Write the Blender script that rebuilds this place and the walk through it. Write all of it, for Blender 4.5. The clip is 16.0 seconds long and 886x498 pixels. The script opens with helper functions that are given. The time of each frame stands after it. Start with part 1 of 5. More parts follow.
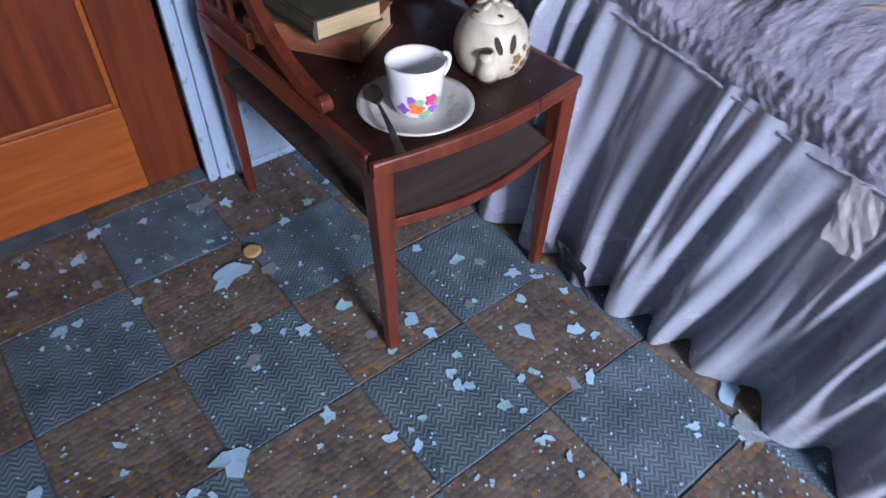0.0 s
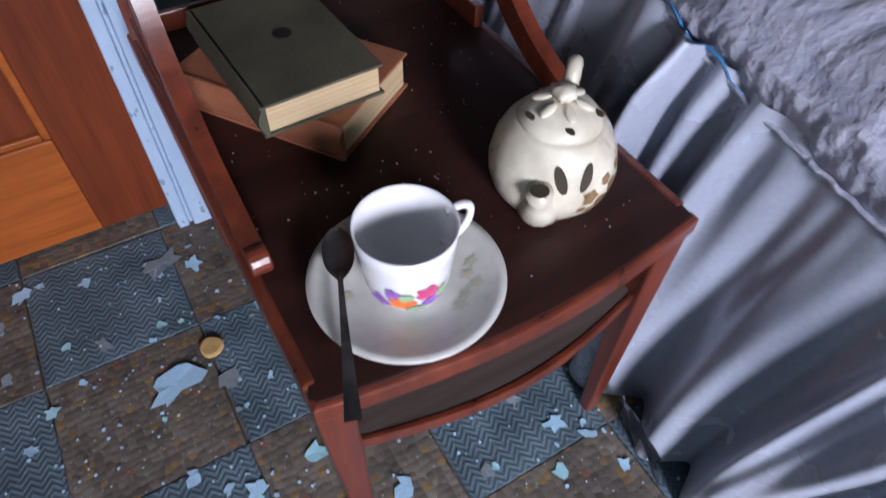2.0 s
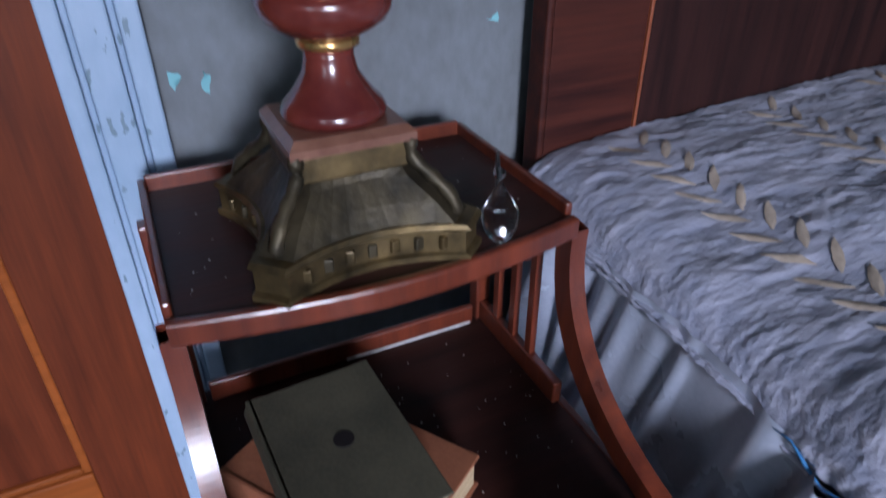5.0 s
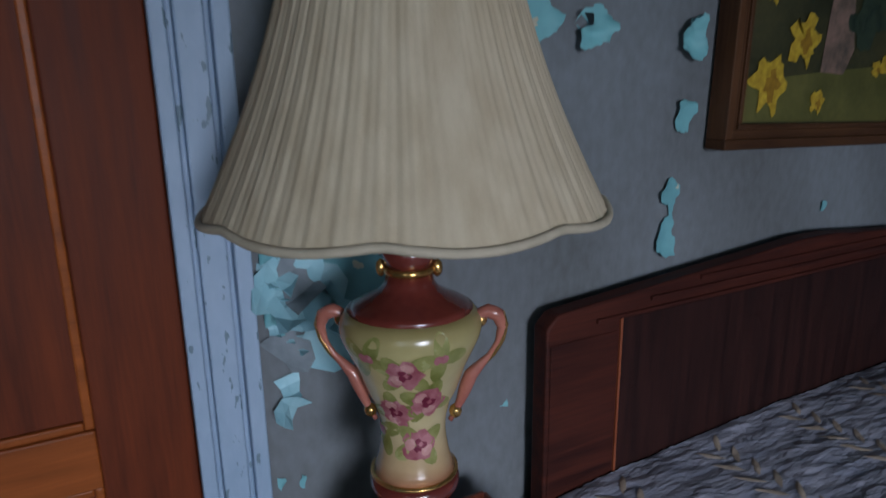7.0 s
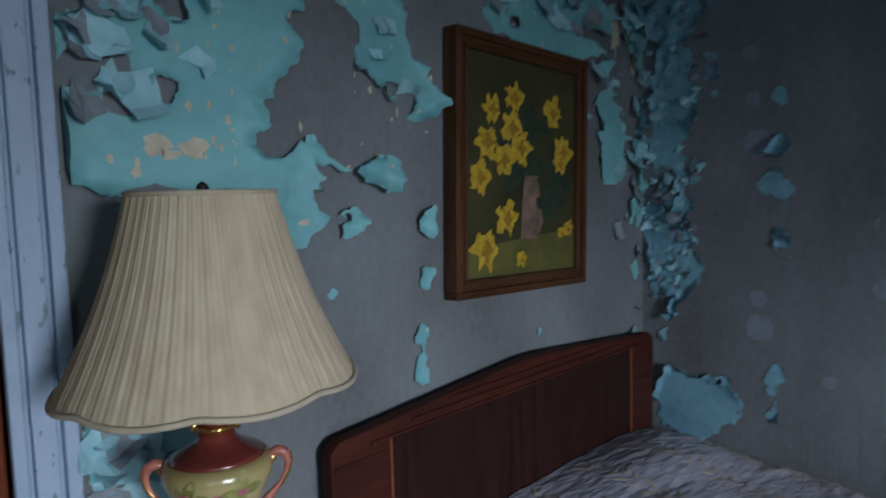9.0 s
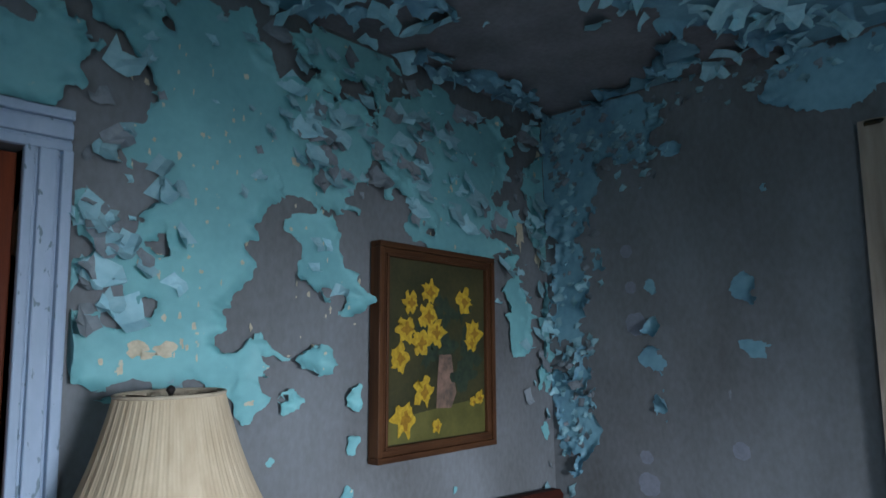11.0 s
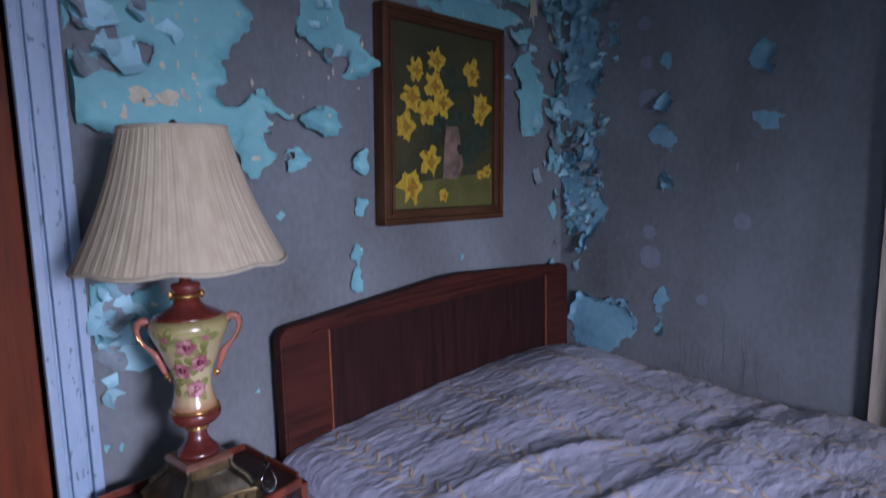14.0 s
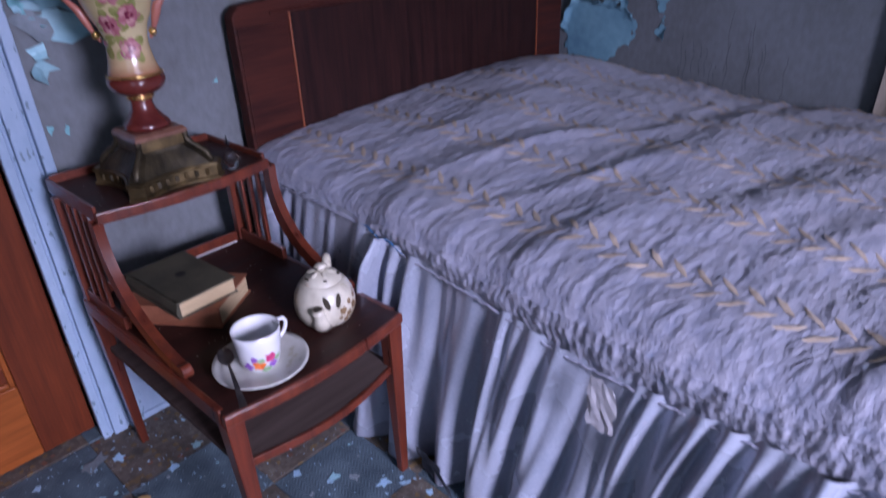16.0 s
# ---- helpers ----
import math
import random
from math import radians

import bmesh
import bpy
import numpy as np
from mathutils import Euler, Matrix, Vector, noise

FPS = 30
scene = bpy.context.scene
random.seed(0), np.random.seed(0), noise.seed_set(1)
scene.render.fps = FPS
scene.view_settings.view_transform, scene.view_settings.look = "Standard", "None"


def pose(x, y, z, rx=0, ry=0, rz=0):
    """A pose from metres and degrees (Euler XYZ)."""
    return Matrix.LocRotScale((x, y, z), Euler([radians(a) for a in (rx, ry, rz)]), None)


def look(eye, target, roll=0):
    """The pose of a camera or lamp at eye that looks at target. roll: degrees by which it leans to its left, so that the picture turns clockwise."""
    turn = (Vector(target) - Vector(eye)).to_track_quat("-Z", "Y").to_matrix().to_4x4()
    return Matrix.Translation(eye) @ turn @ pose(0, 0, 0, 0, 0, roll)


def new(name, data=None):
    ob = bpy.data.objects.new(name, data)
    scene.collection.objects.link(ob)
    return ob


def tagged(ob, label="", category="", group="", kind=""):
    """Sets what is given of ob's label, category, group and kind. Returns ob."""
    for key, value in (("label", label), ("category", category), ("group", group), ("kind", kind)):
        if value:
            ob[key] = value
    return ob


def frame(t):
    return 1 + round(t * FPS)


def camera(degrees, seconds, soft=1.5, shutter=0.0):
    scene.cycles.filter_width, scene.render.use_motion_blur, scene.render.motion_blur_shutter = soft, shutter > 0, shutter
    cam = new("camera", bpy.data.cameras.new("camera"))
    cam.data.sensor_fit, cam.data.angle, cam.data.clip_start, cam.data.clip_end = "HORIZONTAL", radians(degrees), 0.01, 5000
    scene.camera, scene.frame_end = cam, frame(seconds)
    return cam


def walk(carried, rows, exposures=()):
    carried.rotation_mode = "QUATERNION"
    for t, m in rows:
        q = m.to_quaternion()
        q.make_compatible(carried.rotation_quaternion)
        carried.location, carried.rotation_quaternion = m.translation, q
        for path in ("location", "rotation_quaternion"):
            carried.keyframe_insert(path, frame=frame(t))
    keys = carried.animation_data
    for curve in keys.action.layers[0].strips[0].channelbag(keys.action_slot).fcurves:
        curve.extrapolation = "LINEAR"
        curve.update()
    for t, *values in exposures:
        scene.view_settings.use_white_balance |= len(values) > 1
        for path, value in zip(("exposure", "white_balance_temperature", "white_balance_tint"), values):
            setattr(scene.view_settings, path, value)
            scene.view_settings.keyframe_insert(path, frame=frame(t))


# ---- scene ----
cam = camera(68.3, 16.0, soft=1.5, shutter=0.5)
PATH = [
    (0, (-0.892, 0.946, 0.944), (0.02, 2.051, -0.451), 1.8),
    (0.5, (-0.754, 1.062, 0.906), (0.008, 2.105, -0.622), 3.1),
    (1, (-0.665, 1.178, 0.868), (-0.002, 2.189, -0.726), 1.8),
    (1.5, (-0.601, 1.256, 0.876), (0.074, 2.275, -0.707), 2.7),
    (2, (-0.564, 1.301, 0.885), (0.105, 2.375, -0.665), 1.8),
    (2.5, (-0.541, 1.332, 0.897), (0.124, 2.47, -0.608), 1.2),
    (3, (-0.522, 1.354, 0.919), (0.161, 2.557, -0.526), 1.8),
    (3.2, (-0.519, 1.363, 0.931), (0.172, 2.584, -0.495), 2.0),
    (5.3, (-0.496, 1.475, 0.997), (0.246, 3.064, 0.035), -0.9),
    (5.5, (-0.502, 1.467, 1.029), (0.248, 3.096, 0.145), -1.5),
    (6, (-0.526, 1.434, 1.126), (0.254, 3.152, 0.463), -3.0),
    (6.5, (-0.589, 1.411, 1.267), (0.284, 3.105, 0.661), -1.0),
    (7, (-0.64, 1.36, 1.317), (0.274, 3.068, 0.82), -0.8),
    (7.5, (-0.702, 1.289, 1.374), (0.305, 2.975, 0.994), 0.2),
    (8, (-0.741, 1.198, 1.42), (0.446, 2.793, 1.197), -2.2),
    (8.5, (-0.745, 1.111, 1.429), (0.569, 2.61, 1.273), -2.0),
    (9, (-0.778, 1.079, 1.45), (0.641, 2.479, 1.282), -1.5),
    (9.5, (-0.866, 1.054, 1.48), (0.712, 2.282, 1.515), -0.1),
    (11.8, (-0.975, 0.614, 1.579), (0.478, 1.958, 1.866), -1.2),
    (12, (-0.967, 0.613, 1.568), (0.496, 1.954, 1.817), -1.3),
    (12.5, (-0.96, 0.628, 1.529), (0.497, 1.991, 1.663), -1.4),
    (13, (-0.954, 0.649, 1.481), (0.501, 2.022, 1.49), -1.4),
    (13.5, (-0.949, 0.669, 1.435), (0.503, 2.039, 1.309), -1.8),
    (14, (-0.943, 0.686, 1.385), (0.494, 2.05, 1.114), -1.4),
    (14.5, (-0.934, 0.695, 1.346), (0.485, 2.039, 0.921), -1.4),
    (15, (-0.92, 0.71, 1.288), (0.478, 2.009, 0.69), -1.2),
    (15.5, (-0.902, 0.723, 1.212), (0.454, 1.98, 0.451), -1.3),
    (16, (-0.866, 0.716, 1.139), (0.418, 1.936, 0.211), -2.4),
]
# seconds, stops, white balance in kelvin, tint
EXPOSURE = [(0, -0.1, 6500, 11), (1.5, 0.0, 6800, 9), (3.0, -0.15, 6500, 10), (5.5, -0.1, 6200, 7), (6.0, -0.55, 6200, 6), (6.5, -0.8, 6400, 4), (7.0, -0.9, 6500, 2), (8.5, -0.78, 6700, 0),
            (9.5, -0.4, 6700, 0), (12.0, 0.32, 6700, 1), (12.5, 0.33, 6700, 3), (13.5, -0.15, 6250, 14), (14.5, -0.3, 6100, 22), (15.5, -0.4, 6000, 26), (16.0, -0.42, 6000, 28)]
walk(cam, [(t, look(eye, target, roll)) for t, eye, target, roll in PATH], EXPOSURE)

# ---- light ----
world = bpy.data.worlds.new("sky")
scene.world = world
world.use_nodes = True
wn = world.node_tree
sky = wn.nodes.new("ShaderNodeTexSky")
sky.sky_type, sky.sun_disc = 'NISHITA', False
sky.sun_elevation, sky.sun_rotation = radians(35), radians(200)
wn.nodes["Background"].inputs[1].default_value = 0.08
wn.links.new(sky.outputs[0], wn.nodes["Background"].inputs[0])


def window_light(name, at, target, w, h, watts, colour, spread):
    data = bpy.data.lights.new(name, "AREA")
    data.shape, data.size, data.size_y, data.energy, data.color = "RECTANGLE", w, h, watts, colour
    data.spread = radians(spread)
    ob = new(name, data)
    ob.matrix_world = look(at, target)
    return ob


SOUTH_WIN = (-1.30, -0.38, 0.80, 2.10)   # x0 x1 z0 z1
# West opening is unseen, added to let in soft fill for the upper walls
WEST_FILL_WIN = (-0.75, 0.15, 0.95, 2.05)    # y0 y1 z0 z1
EAST_WIN = (-0.05, 0.85, 0.75, 2.12)    # y0 y1 z0 z1
window_light("south_daylight", (-0.84, -1.82, 1.48), (0.05, 2.0, -0.45), 0.78, 0.85, 50, (0.77, 0.80, 1.0), 72)
# Added fill lamp in the unseen west opening
window_light("west_fill", (-2.22, -0.30, 1.50), (0.0, 0.1, 1.45), 0.86, 1.0, 10, (0.66, 0.80, 1.0), 170)
window_light("east_daylight", (1.412, 0.4, 1.43), (0, 0.4, 1.2), 0.86, 1.3, 10, (0.66, 0.86, 1.0), 160)

sun_data = bpy.data.lights.new("sun", "SUN")
sun_data.energy, sun_data.angle, sun_data.color = 1.0, radians(12), (1.0, 0.96, 0.9)
sun_ob = new("sun", sun_data)
sun_ob.matrix_world = look((0, 0, 8), (-2.0, -4.5, 0))

# ---- materials ----


def material(name, dark, light, rough=0.6, metal=0.0, scale=8.0, bump=0.2, fine=90.0, stretch=(1, 1, 1), speck=None, speck_at=0.68, speck_scale=40.0,
             coat=0.0, random_tint=0.0, contrast=(0.3, 0.7), sheen=0.0, deep=0.004):
    m = bpy.data.materials.new(name)
    m.use_nodes = True
    t = m.node_tree
    p = t.nodes["Principled BSDF"]
    p.inputs["Roughness"].default_value, p.inputs["Metallic"].default_value = rough, metal
    p.inputs["Coat Weight"].default_value = coat
    p.inputs["Coat Roughness"].default_value = 0.25
    p.inputs["Sheen Weight"].default_value = sheen
    co = t.nodes.new("ShaderNodeTexCoord")
    mp = t.nodes.new("ShaderNodeMapping")
    mp.inputs["Scale"].default_value = stretch
    t.links.new(co.outputs["Object"], mp.inputs[0])
    big = t.nodes.new("ShaderNodeTexNoise")
    big.inputs["Scale"].default_value, big.inputs["Detail"].default_value = scale, 6
    small = t.nodes.new("ShaderNodeTexNoise")
    small.inputs["Scale"].default_value, small.inputs["Detail"].default_value = fine, 4
    t.links.new(mp.outputs[0], big.inputs["Vector"])
    t.links.new(mp.outputs[0], small.inputs["Vector"])
    ramp = t.nodes.new("ShaderNodeValToRGB")
    ramp.color_ramp.elements[0].position, ramp.color_ramp.elements[1].position = contrast
    ramp.color_ramp.elements[0].color, ramp.color_ramp.elements[1].color = (*dark, 1), (*light, 1)
    add = t.nodes.new("ShaderNodeMath")
    add.operation = "MULTIPLY_ADD"
    add.inputs[1].default_value = 0.35
    t.links.new(small.outputs[0], add.inputs[0])
    sub = t.nodes.new("ShaderNodeMath")
    sub.operation = "SUBTRACT"
    sub.inputs[1].default_value = 0.17
    t.links.new(big.outputs[0], sub.inputs[0])
    t.links.new(sub.outputs[0], add.inputs[2])
    t.links.new(add.outputs[0], ramp.inputs[0])
    colour = ramp.outputs[0]
    if speck:
        n = t.nodes.new("ShaderNodeTexNoise")
        n.inputs["Scale"].default_value, n.inputs["Detail"].default_value = speck_scale, 5
        t.links.new(mp.outputs[0], n.inputs["Vector"])
        r = t.nodes.new("ShaderNodeValToRGB")
        r.color_ramp.elements[0].position, r.color_ramp.elements[1].position = speck_at, speck_at + 0.02
        t.links.new(n.outputs[0], r.inputs[0])
        mx = t.nodes.new("ShaderNodeMixRGB")
        t.links.new(r.outputs[0], mx.inputs[0])
        t.links.new(colour, mx.inputs[1])
        mx.inputs[2].default_value = (*speck, 1)
        colour = mx.outputs[0]
    if random_tint:
        info = t.nodes.new("ShaderNodeObjectInfo")
        hs = t.nodes.new("ShaderNodeHueSaturation")
        mr = t.nodes.new("ShaderNodeMapRange")
        mr.inputs[3].default_value, mr.inputs[4].default_value = 1 - random_tint, 1 + random_tint
        t.links.new(info.outputs["Random"], mr.inputs[0])
        t.links.new(mr.outputs[0], hs.inputs["Value"])
        t.links.new(colour, hs.inputs["Color"])
        colour = hs.outputs[0]
    t.links.new(colour, p.inputs["Base Color"])
    rr = t.nodes.new("ShaderNodeMapRange")
    rr.inputs[3].default_value, rr.inputs[4].default_value = max(0.02, rough - 0.12), min(1, rough + 0.12)
    t.links.new(big.outputs[0], rr.inputs[0])
    t.links.new(rr.outputs[0], p.inputs["Roughness"])
    if bump:
        b = t.nodes.new("ShaderNodeBump")
        b.inputs["Strength"].default_value, b.inputs["Distance"].default_value = bump, deep
        t.links.new(add.outputs[0], b.inputs["Height"])
        t.links.new(b.outputs[0], p.inputs["Normal"])
    return m


def wood(name, dark, light, axis=2, rough=0.4, coat=0.3, speck=None):
    s = [22, 22, 22]
    s[axis] = 1.6
    m = material(name, dark, light, rough, 0, 2.2, 0.12, 9, s, speck, 0.7, 12.0, coat, contrast=(0.25, 0.75))
    if rough >= 0.5:
        m.node_tree.nodes["Principled BSDF"].inputs["Specular IOR Level"].default_value = 0.15
    return m


M_WALL = material("bare_wall", (0.115, 0.122, 0.122), (0.209, 0.23, 0.25), 0.85, 0, 2.6, 0.35, 60, (1, 1, 0.6), (0.26, 0.29, 0.33), 0.72, 9.0)
# Paler teal for the two unseen walls, chosen to bounce more light
M_WALL_BOUNCE = material("pale_bounce_wall", (0.20, 0.36, 0.40), (0.34, 0.52, 0.55), 0.7, 0, 2.6, 0.3, 60)
M_CEIL = material("bare_ceiling", (0.13, 0.13, 0.14), (0.24, 0.24, 0.26), 0.9, 0, 4, 0.4, 60)
M_PEEL = material("teal_paint", (0.15, 0.37, 0.41), (0.22, 0.52, 0.54), 0.55, 0, 3.0, 0.15, 40, (1, 1, 1), (0.62, 0.58, 0.44), 0.69, 26.0)
M_PEEL_BLUE = material("blue_paint", (0.13, 0.28, 0.38), (0.23, 0.46, 0.55), 0.55, 0, 5.0, 0.2, 40, (1, 1, 1), (0.55, 0.50, 0.38), 0.72, 9.0)
M_FLAKE = material("paint_flake", (0.24, 0.47, 0.54), (0.36, 0.60, 0.66), 0.5, 0, 20.0, 0.1, 90, random_tint=0.22)
M_FLAKE_BACK = material("flake_back", (0.16, 0.19, 0.21), (0.27, 0.31, 0.34), 0.8, 0, 20.0, 0.2, 90, random_tint=0.2)
M_CHIP = material("floor_chip", (0.27, 0.46, 0.62), (0.42, 0.62, 0.78), 0.5, 0, 30.0, 0.1, 120, random_tint=0.15)
M_CASING = material("casing_paint", (0.26, 0.36, 0.48), (0.38, 0.48, 0.61), 0.5, 0, 5.0, 0.4, 70, (1, 1, 0.4), (0.15, 0.22, 0.27), 0.64, 75.0)
M_DOOR = wood("door_wood", (0.075, 0.016, 0.007), (0.17, 0.036, 0.012), 2, 0.55, 0.0, None)
M_DOOR_H = wood("door_wood_cross", (0.20, 0.05, 0.011), (0.36, 0.095, 0.02), 0, 0.5, 0.05, None)
M_TABLE = wood("mahogany", (0.020, 0.008, 0.0065), (0.046, 0.015, 0.011), 0, 0.5, 0.10, None)
# Paler brown puts the light reaching under the table into the shelf's colour
M_SHELF = wood("lit_shelf", (0.060, 0.042, 0.036), (0.110, 0.080, 0.070), 0, 0.7, 0.0)
M_TABLE_RED = wood("mahogany_edge", (0.060, 0.013, 0.008), (0.17, 0.034, 0.014), 2, 0.32, 0.4, None)
M_HEAD = wood("headboard_veneer", (0.011, 0.0045, 0.0045), (0.034, 0.011, 0.009), 2, 0.62, 0.0, None)
M_HEAD_EDGE = wood("headboard_frame", (0.024, 0.007, 0.006), (0.075, 0.018, 0.011), 0, 0.58, 0.0, None)
M_INLAY = material("inlay", (0.20, 0.05, 0.02), (0.30, 0.08, 0.03), 0.4)
M_DARKWOOD = material("dark_edge", (0.006, 0.004, 0.004), (0.014, 0.010, 0.010), 0.6)
M_SPREAD = material("quilted_satin", (0.21, 0.23, 0.31), (0.41, 0.40, 0.47), 0.40, 0, 46.0, 0.9, 120, (0.35, 1, 1), sheen=0.2, contrast=(0.20, 0.80), deep=0.007)
M_SKIRT = material("skirt_satin", (0.30, 0.33, 0.41), (0.44, 0.47, 0.56), 0.27, 0.25, 5.0, 0.08, 160, sheen=0.3)
M_GOLD_THREAD = material("gold_thread", (0.42, 0.33, 0.25), (0.54, 0.44, 0.35), 0.5, 0, 60, 0.4, 200)
M_BLUE_STAIN = material("blue_stain", (0.03, 0.14, 0.32), (0.06, 0.22, 0.46), 0.5)
M_TAG = material("torn_cloth", (0.34, 0.33, 0.36), (0.52, 0.50, 0.52), 0.8, 0, 40)
M_PORC = material("porcelain", (0.72, 0.72, 0.74), (0.82, 0.82, 0.83), 0.18, 0, 5, 0.0, 60, coat=0.5)
M_SAUCER = material("saucer_glaze", (0.50, 0.49, 0.45), (0.66, 0.65, 0.60), 0.3, 0, 14, 0.03, 90, coat=0.3)
M_POT = material("cream_glaze", (0.46, 0.41, 0.31), (0.72, 0.67, 0.54), 0.3, 0, 22, 0.05, 60, coat=0.3)
M_POT_GOLD = material("gilt_brown", (0.13, 0.075, 0.032), (0.26, 0.16, 0.075), 0.45, 0.0, 60)
# Dark brown that paints the shade inside the pot's holes
M_HOLE_SHADE = material("painted_hole_shade", (0.03, 0.022, 0.012), (0.06, 0.045, 0.025), 0.9)
M_SPOON = material("tarnished_silver", (0.06, 0.06, 0.065), (0.20, 0.19, 0.19), 0.38, 0.9, 25)
M_BRASS = material("aged_brass", (0.045, 0.034, 0.018), (0.19, 0.13, 0.055), 0.45, 0.75, 26, 0.5, 90)
M_BRASS_DARK = material("dark_brass", (0.022, 0.019, 0.013), (0.085, 0.066, 0.036), 0.5, 0.6, 26, 0.6, 90)
M_GILT = material("gilt", (0.50, 0.27, 0.08), (0.78, 0.48, 0.18), 0.25, 0.9, 30, 0.05)
M_LAMP_RED = material("oxblood_glaze", (0.085, 0.014, 0.012), (0.16, 0.032, 0.022), 0.2, 0, 12, 0.02, coat=0.6)
M_CAP = material("cap_glaze", (0.13, 0.050, 0.032), (0.27, 0.13, 0.085), 0.3, 0.2, 16, 0.05, coat=0.4)
M_LAMP_PINK = material("rose_glaze", (0.30, 0.09, 0.07), (0.46, 0.17, 0.12), 0.22, 0, 16, 0.02, coat=0.5)
M_SHADE = material("shade_fabric", (0.48, 0.39, 0.26), (0.60, 0.51, 0.36), 0.85, 0, 4, 0.15, 180, (14, 14, 0.6))
M_SHADE_TRIM = material("shade_trim", (0.42, 0.36, 0.26), (0.54, 0.47, 0.35), 0.8, 0, 40)
M_ROSE = material("rose_petal", (0.26, 0.06, 0.08), (0.48, 0.20, 0.22), 0.25, 0, 60, 0, coat=0.4)
M_ROSE_PALE = material("rose_petal_pale", (0.46, 0.20, 0.20), (0.60, 0.33, 0.30), 0.25, 0, 60, 0, coat=0.4)
M_ROSE_DARK = material("rose_heart", (0.12, 0.012, 0.03), (0.20, 0.03, 0.06), 0.25, 0, 60, 0, coat=0.4)
M_LEAF = material("painted_leaf", (0.16, 0.17, 0.04), (0.34, 0.33, 0.12), 0.25, 0, 40, 0, coat=0.4)
M_ORANGE = material("painted_orange", (0.75, 0.12, 0.03), (0.85, 0.22, 0.05), 0.25, 0, 60, 0)
M_PURPLE = material("painted_purple", (0.20, 0.07, 0.38), (0.34, 0.15, 0.52), 0.25, 0, 60, 0)
M_PINKP = material("painted_pink", (0.52, 0.05, 0.16), (0.66, 0.12, 0.25), 0.25, 0, 60, 0)
M_FADED = material("faded_print", (0.44, 0.42, 0.32), (0.52, 0.49, 0.38), 0.35, 0, 60, 0)
M_GREENP = material("painted_green", (0.25, 0.40, 0.22), (0.35, 0.50, 0.30), 0.25, 0, 60, 0)
M_BOOK_GREEN = material("olive_cloth", (0.040, 0.036, 0.022), (0.085, 0.075, 0.045), 0.75, 0, 14, 0.4, 250)
M_BOOK_RED = material("rust_cloth", (0.20, 0.065, 0.03), (0.32, 0.11, 0.05), 0.75, 0, 14, 0.4, 250)
M_PAGES = material("page_block", (0.40, 0.28, 0.15), (0.62, 0.47, 0.28), 0.85, 0, 3, 0.6, 8, (1, 1, 220))
M_FRAME = wood("picture_frame_wood", (0.045, 0.019, 0.009), (0.11, 0.048, 0.021), 2, 0.5, 0.15)
M_FRAME_H = wood("picture_frame_wood_cross", (0.038, 0.016, 0.008), (0.095, 0.042, 0.018), 0, 0.5, 0.15)
M_CANVAS = material("painted_ground", (0.016, 0.020, 0.008), (0.060, 0.055, 0.018), 0.55, 0, 5, 0.3, 90)
M_OLIVE = material("painted_table", (0.075, 0.075, 0.018), (0.13, 0.12, 0.03), 0.55, 0, 12, 0.3, 90)
M_YELLOW = material("painted_yellow", (0.34, 0.21, 0.015), (0.58, 0.40, 0.035), 0.55, 0, 70, 0.3, 120)
M_AMBER = material("painted_amber", (0.22, 0.11, 0.008), (0.34, 0.19, 0.015), 0.55, 0, 70, 0.3, 120)
M_VASE = material("painted_vase", (0.07, 0.06, 0.045), (0.26, 0.16, 0.12), 0.55, 0, 24, 0.3, 90)
M_DGREEN = material("painted_foliage", (0.010, 0.022, 0.014), (0.035, 0.055, 0.030), 0.55, 0, 40, 0.3, 90)
M_CURTAIN = material("curtain_cloth", (0.30, 0.25, 0.20), (0.42, 0.36, 0.29), 0.85, 0, 5, 0.3, 200, (10, 10, 1))
M_DISC = material("wood_disc", (0.36, 0.22, 0.08), (0.55, 0.36, 0.15), 0.7, 0, 60)
M_DUST = material("dust_line", (0.45, 0.42, 0.40), (0.65, 0.62, 0.60), 0.9, 0, 60)
M_CLOTH_DARK = material("dark_cloth", (0.04, 0.05, 0.065), (0.09, 0.10, 0.125), 0.7, 0, 20)


def glass_material():
    m = bpy.data.materials.new("clear_glass")
    m.use_nodes = True
    p = m.node_tree.nodes["Principled BSDF"]
    p.inputs["Transmission Weight"].default_value, p.inputs["Roughness"].default_value = 1.0, 0.03
    p.inputs["IOR"].default_value = 1.48
    return m


M_GLASS = glass_material()


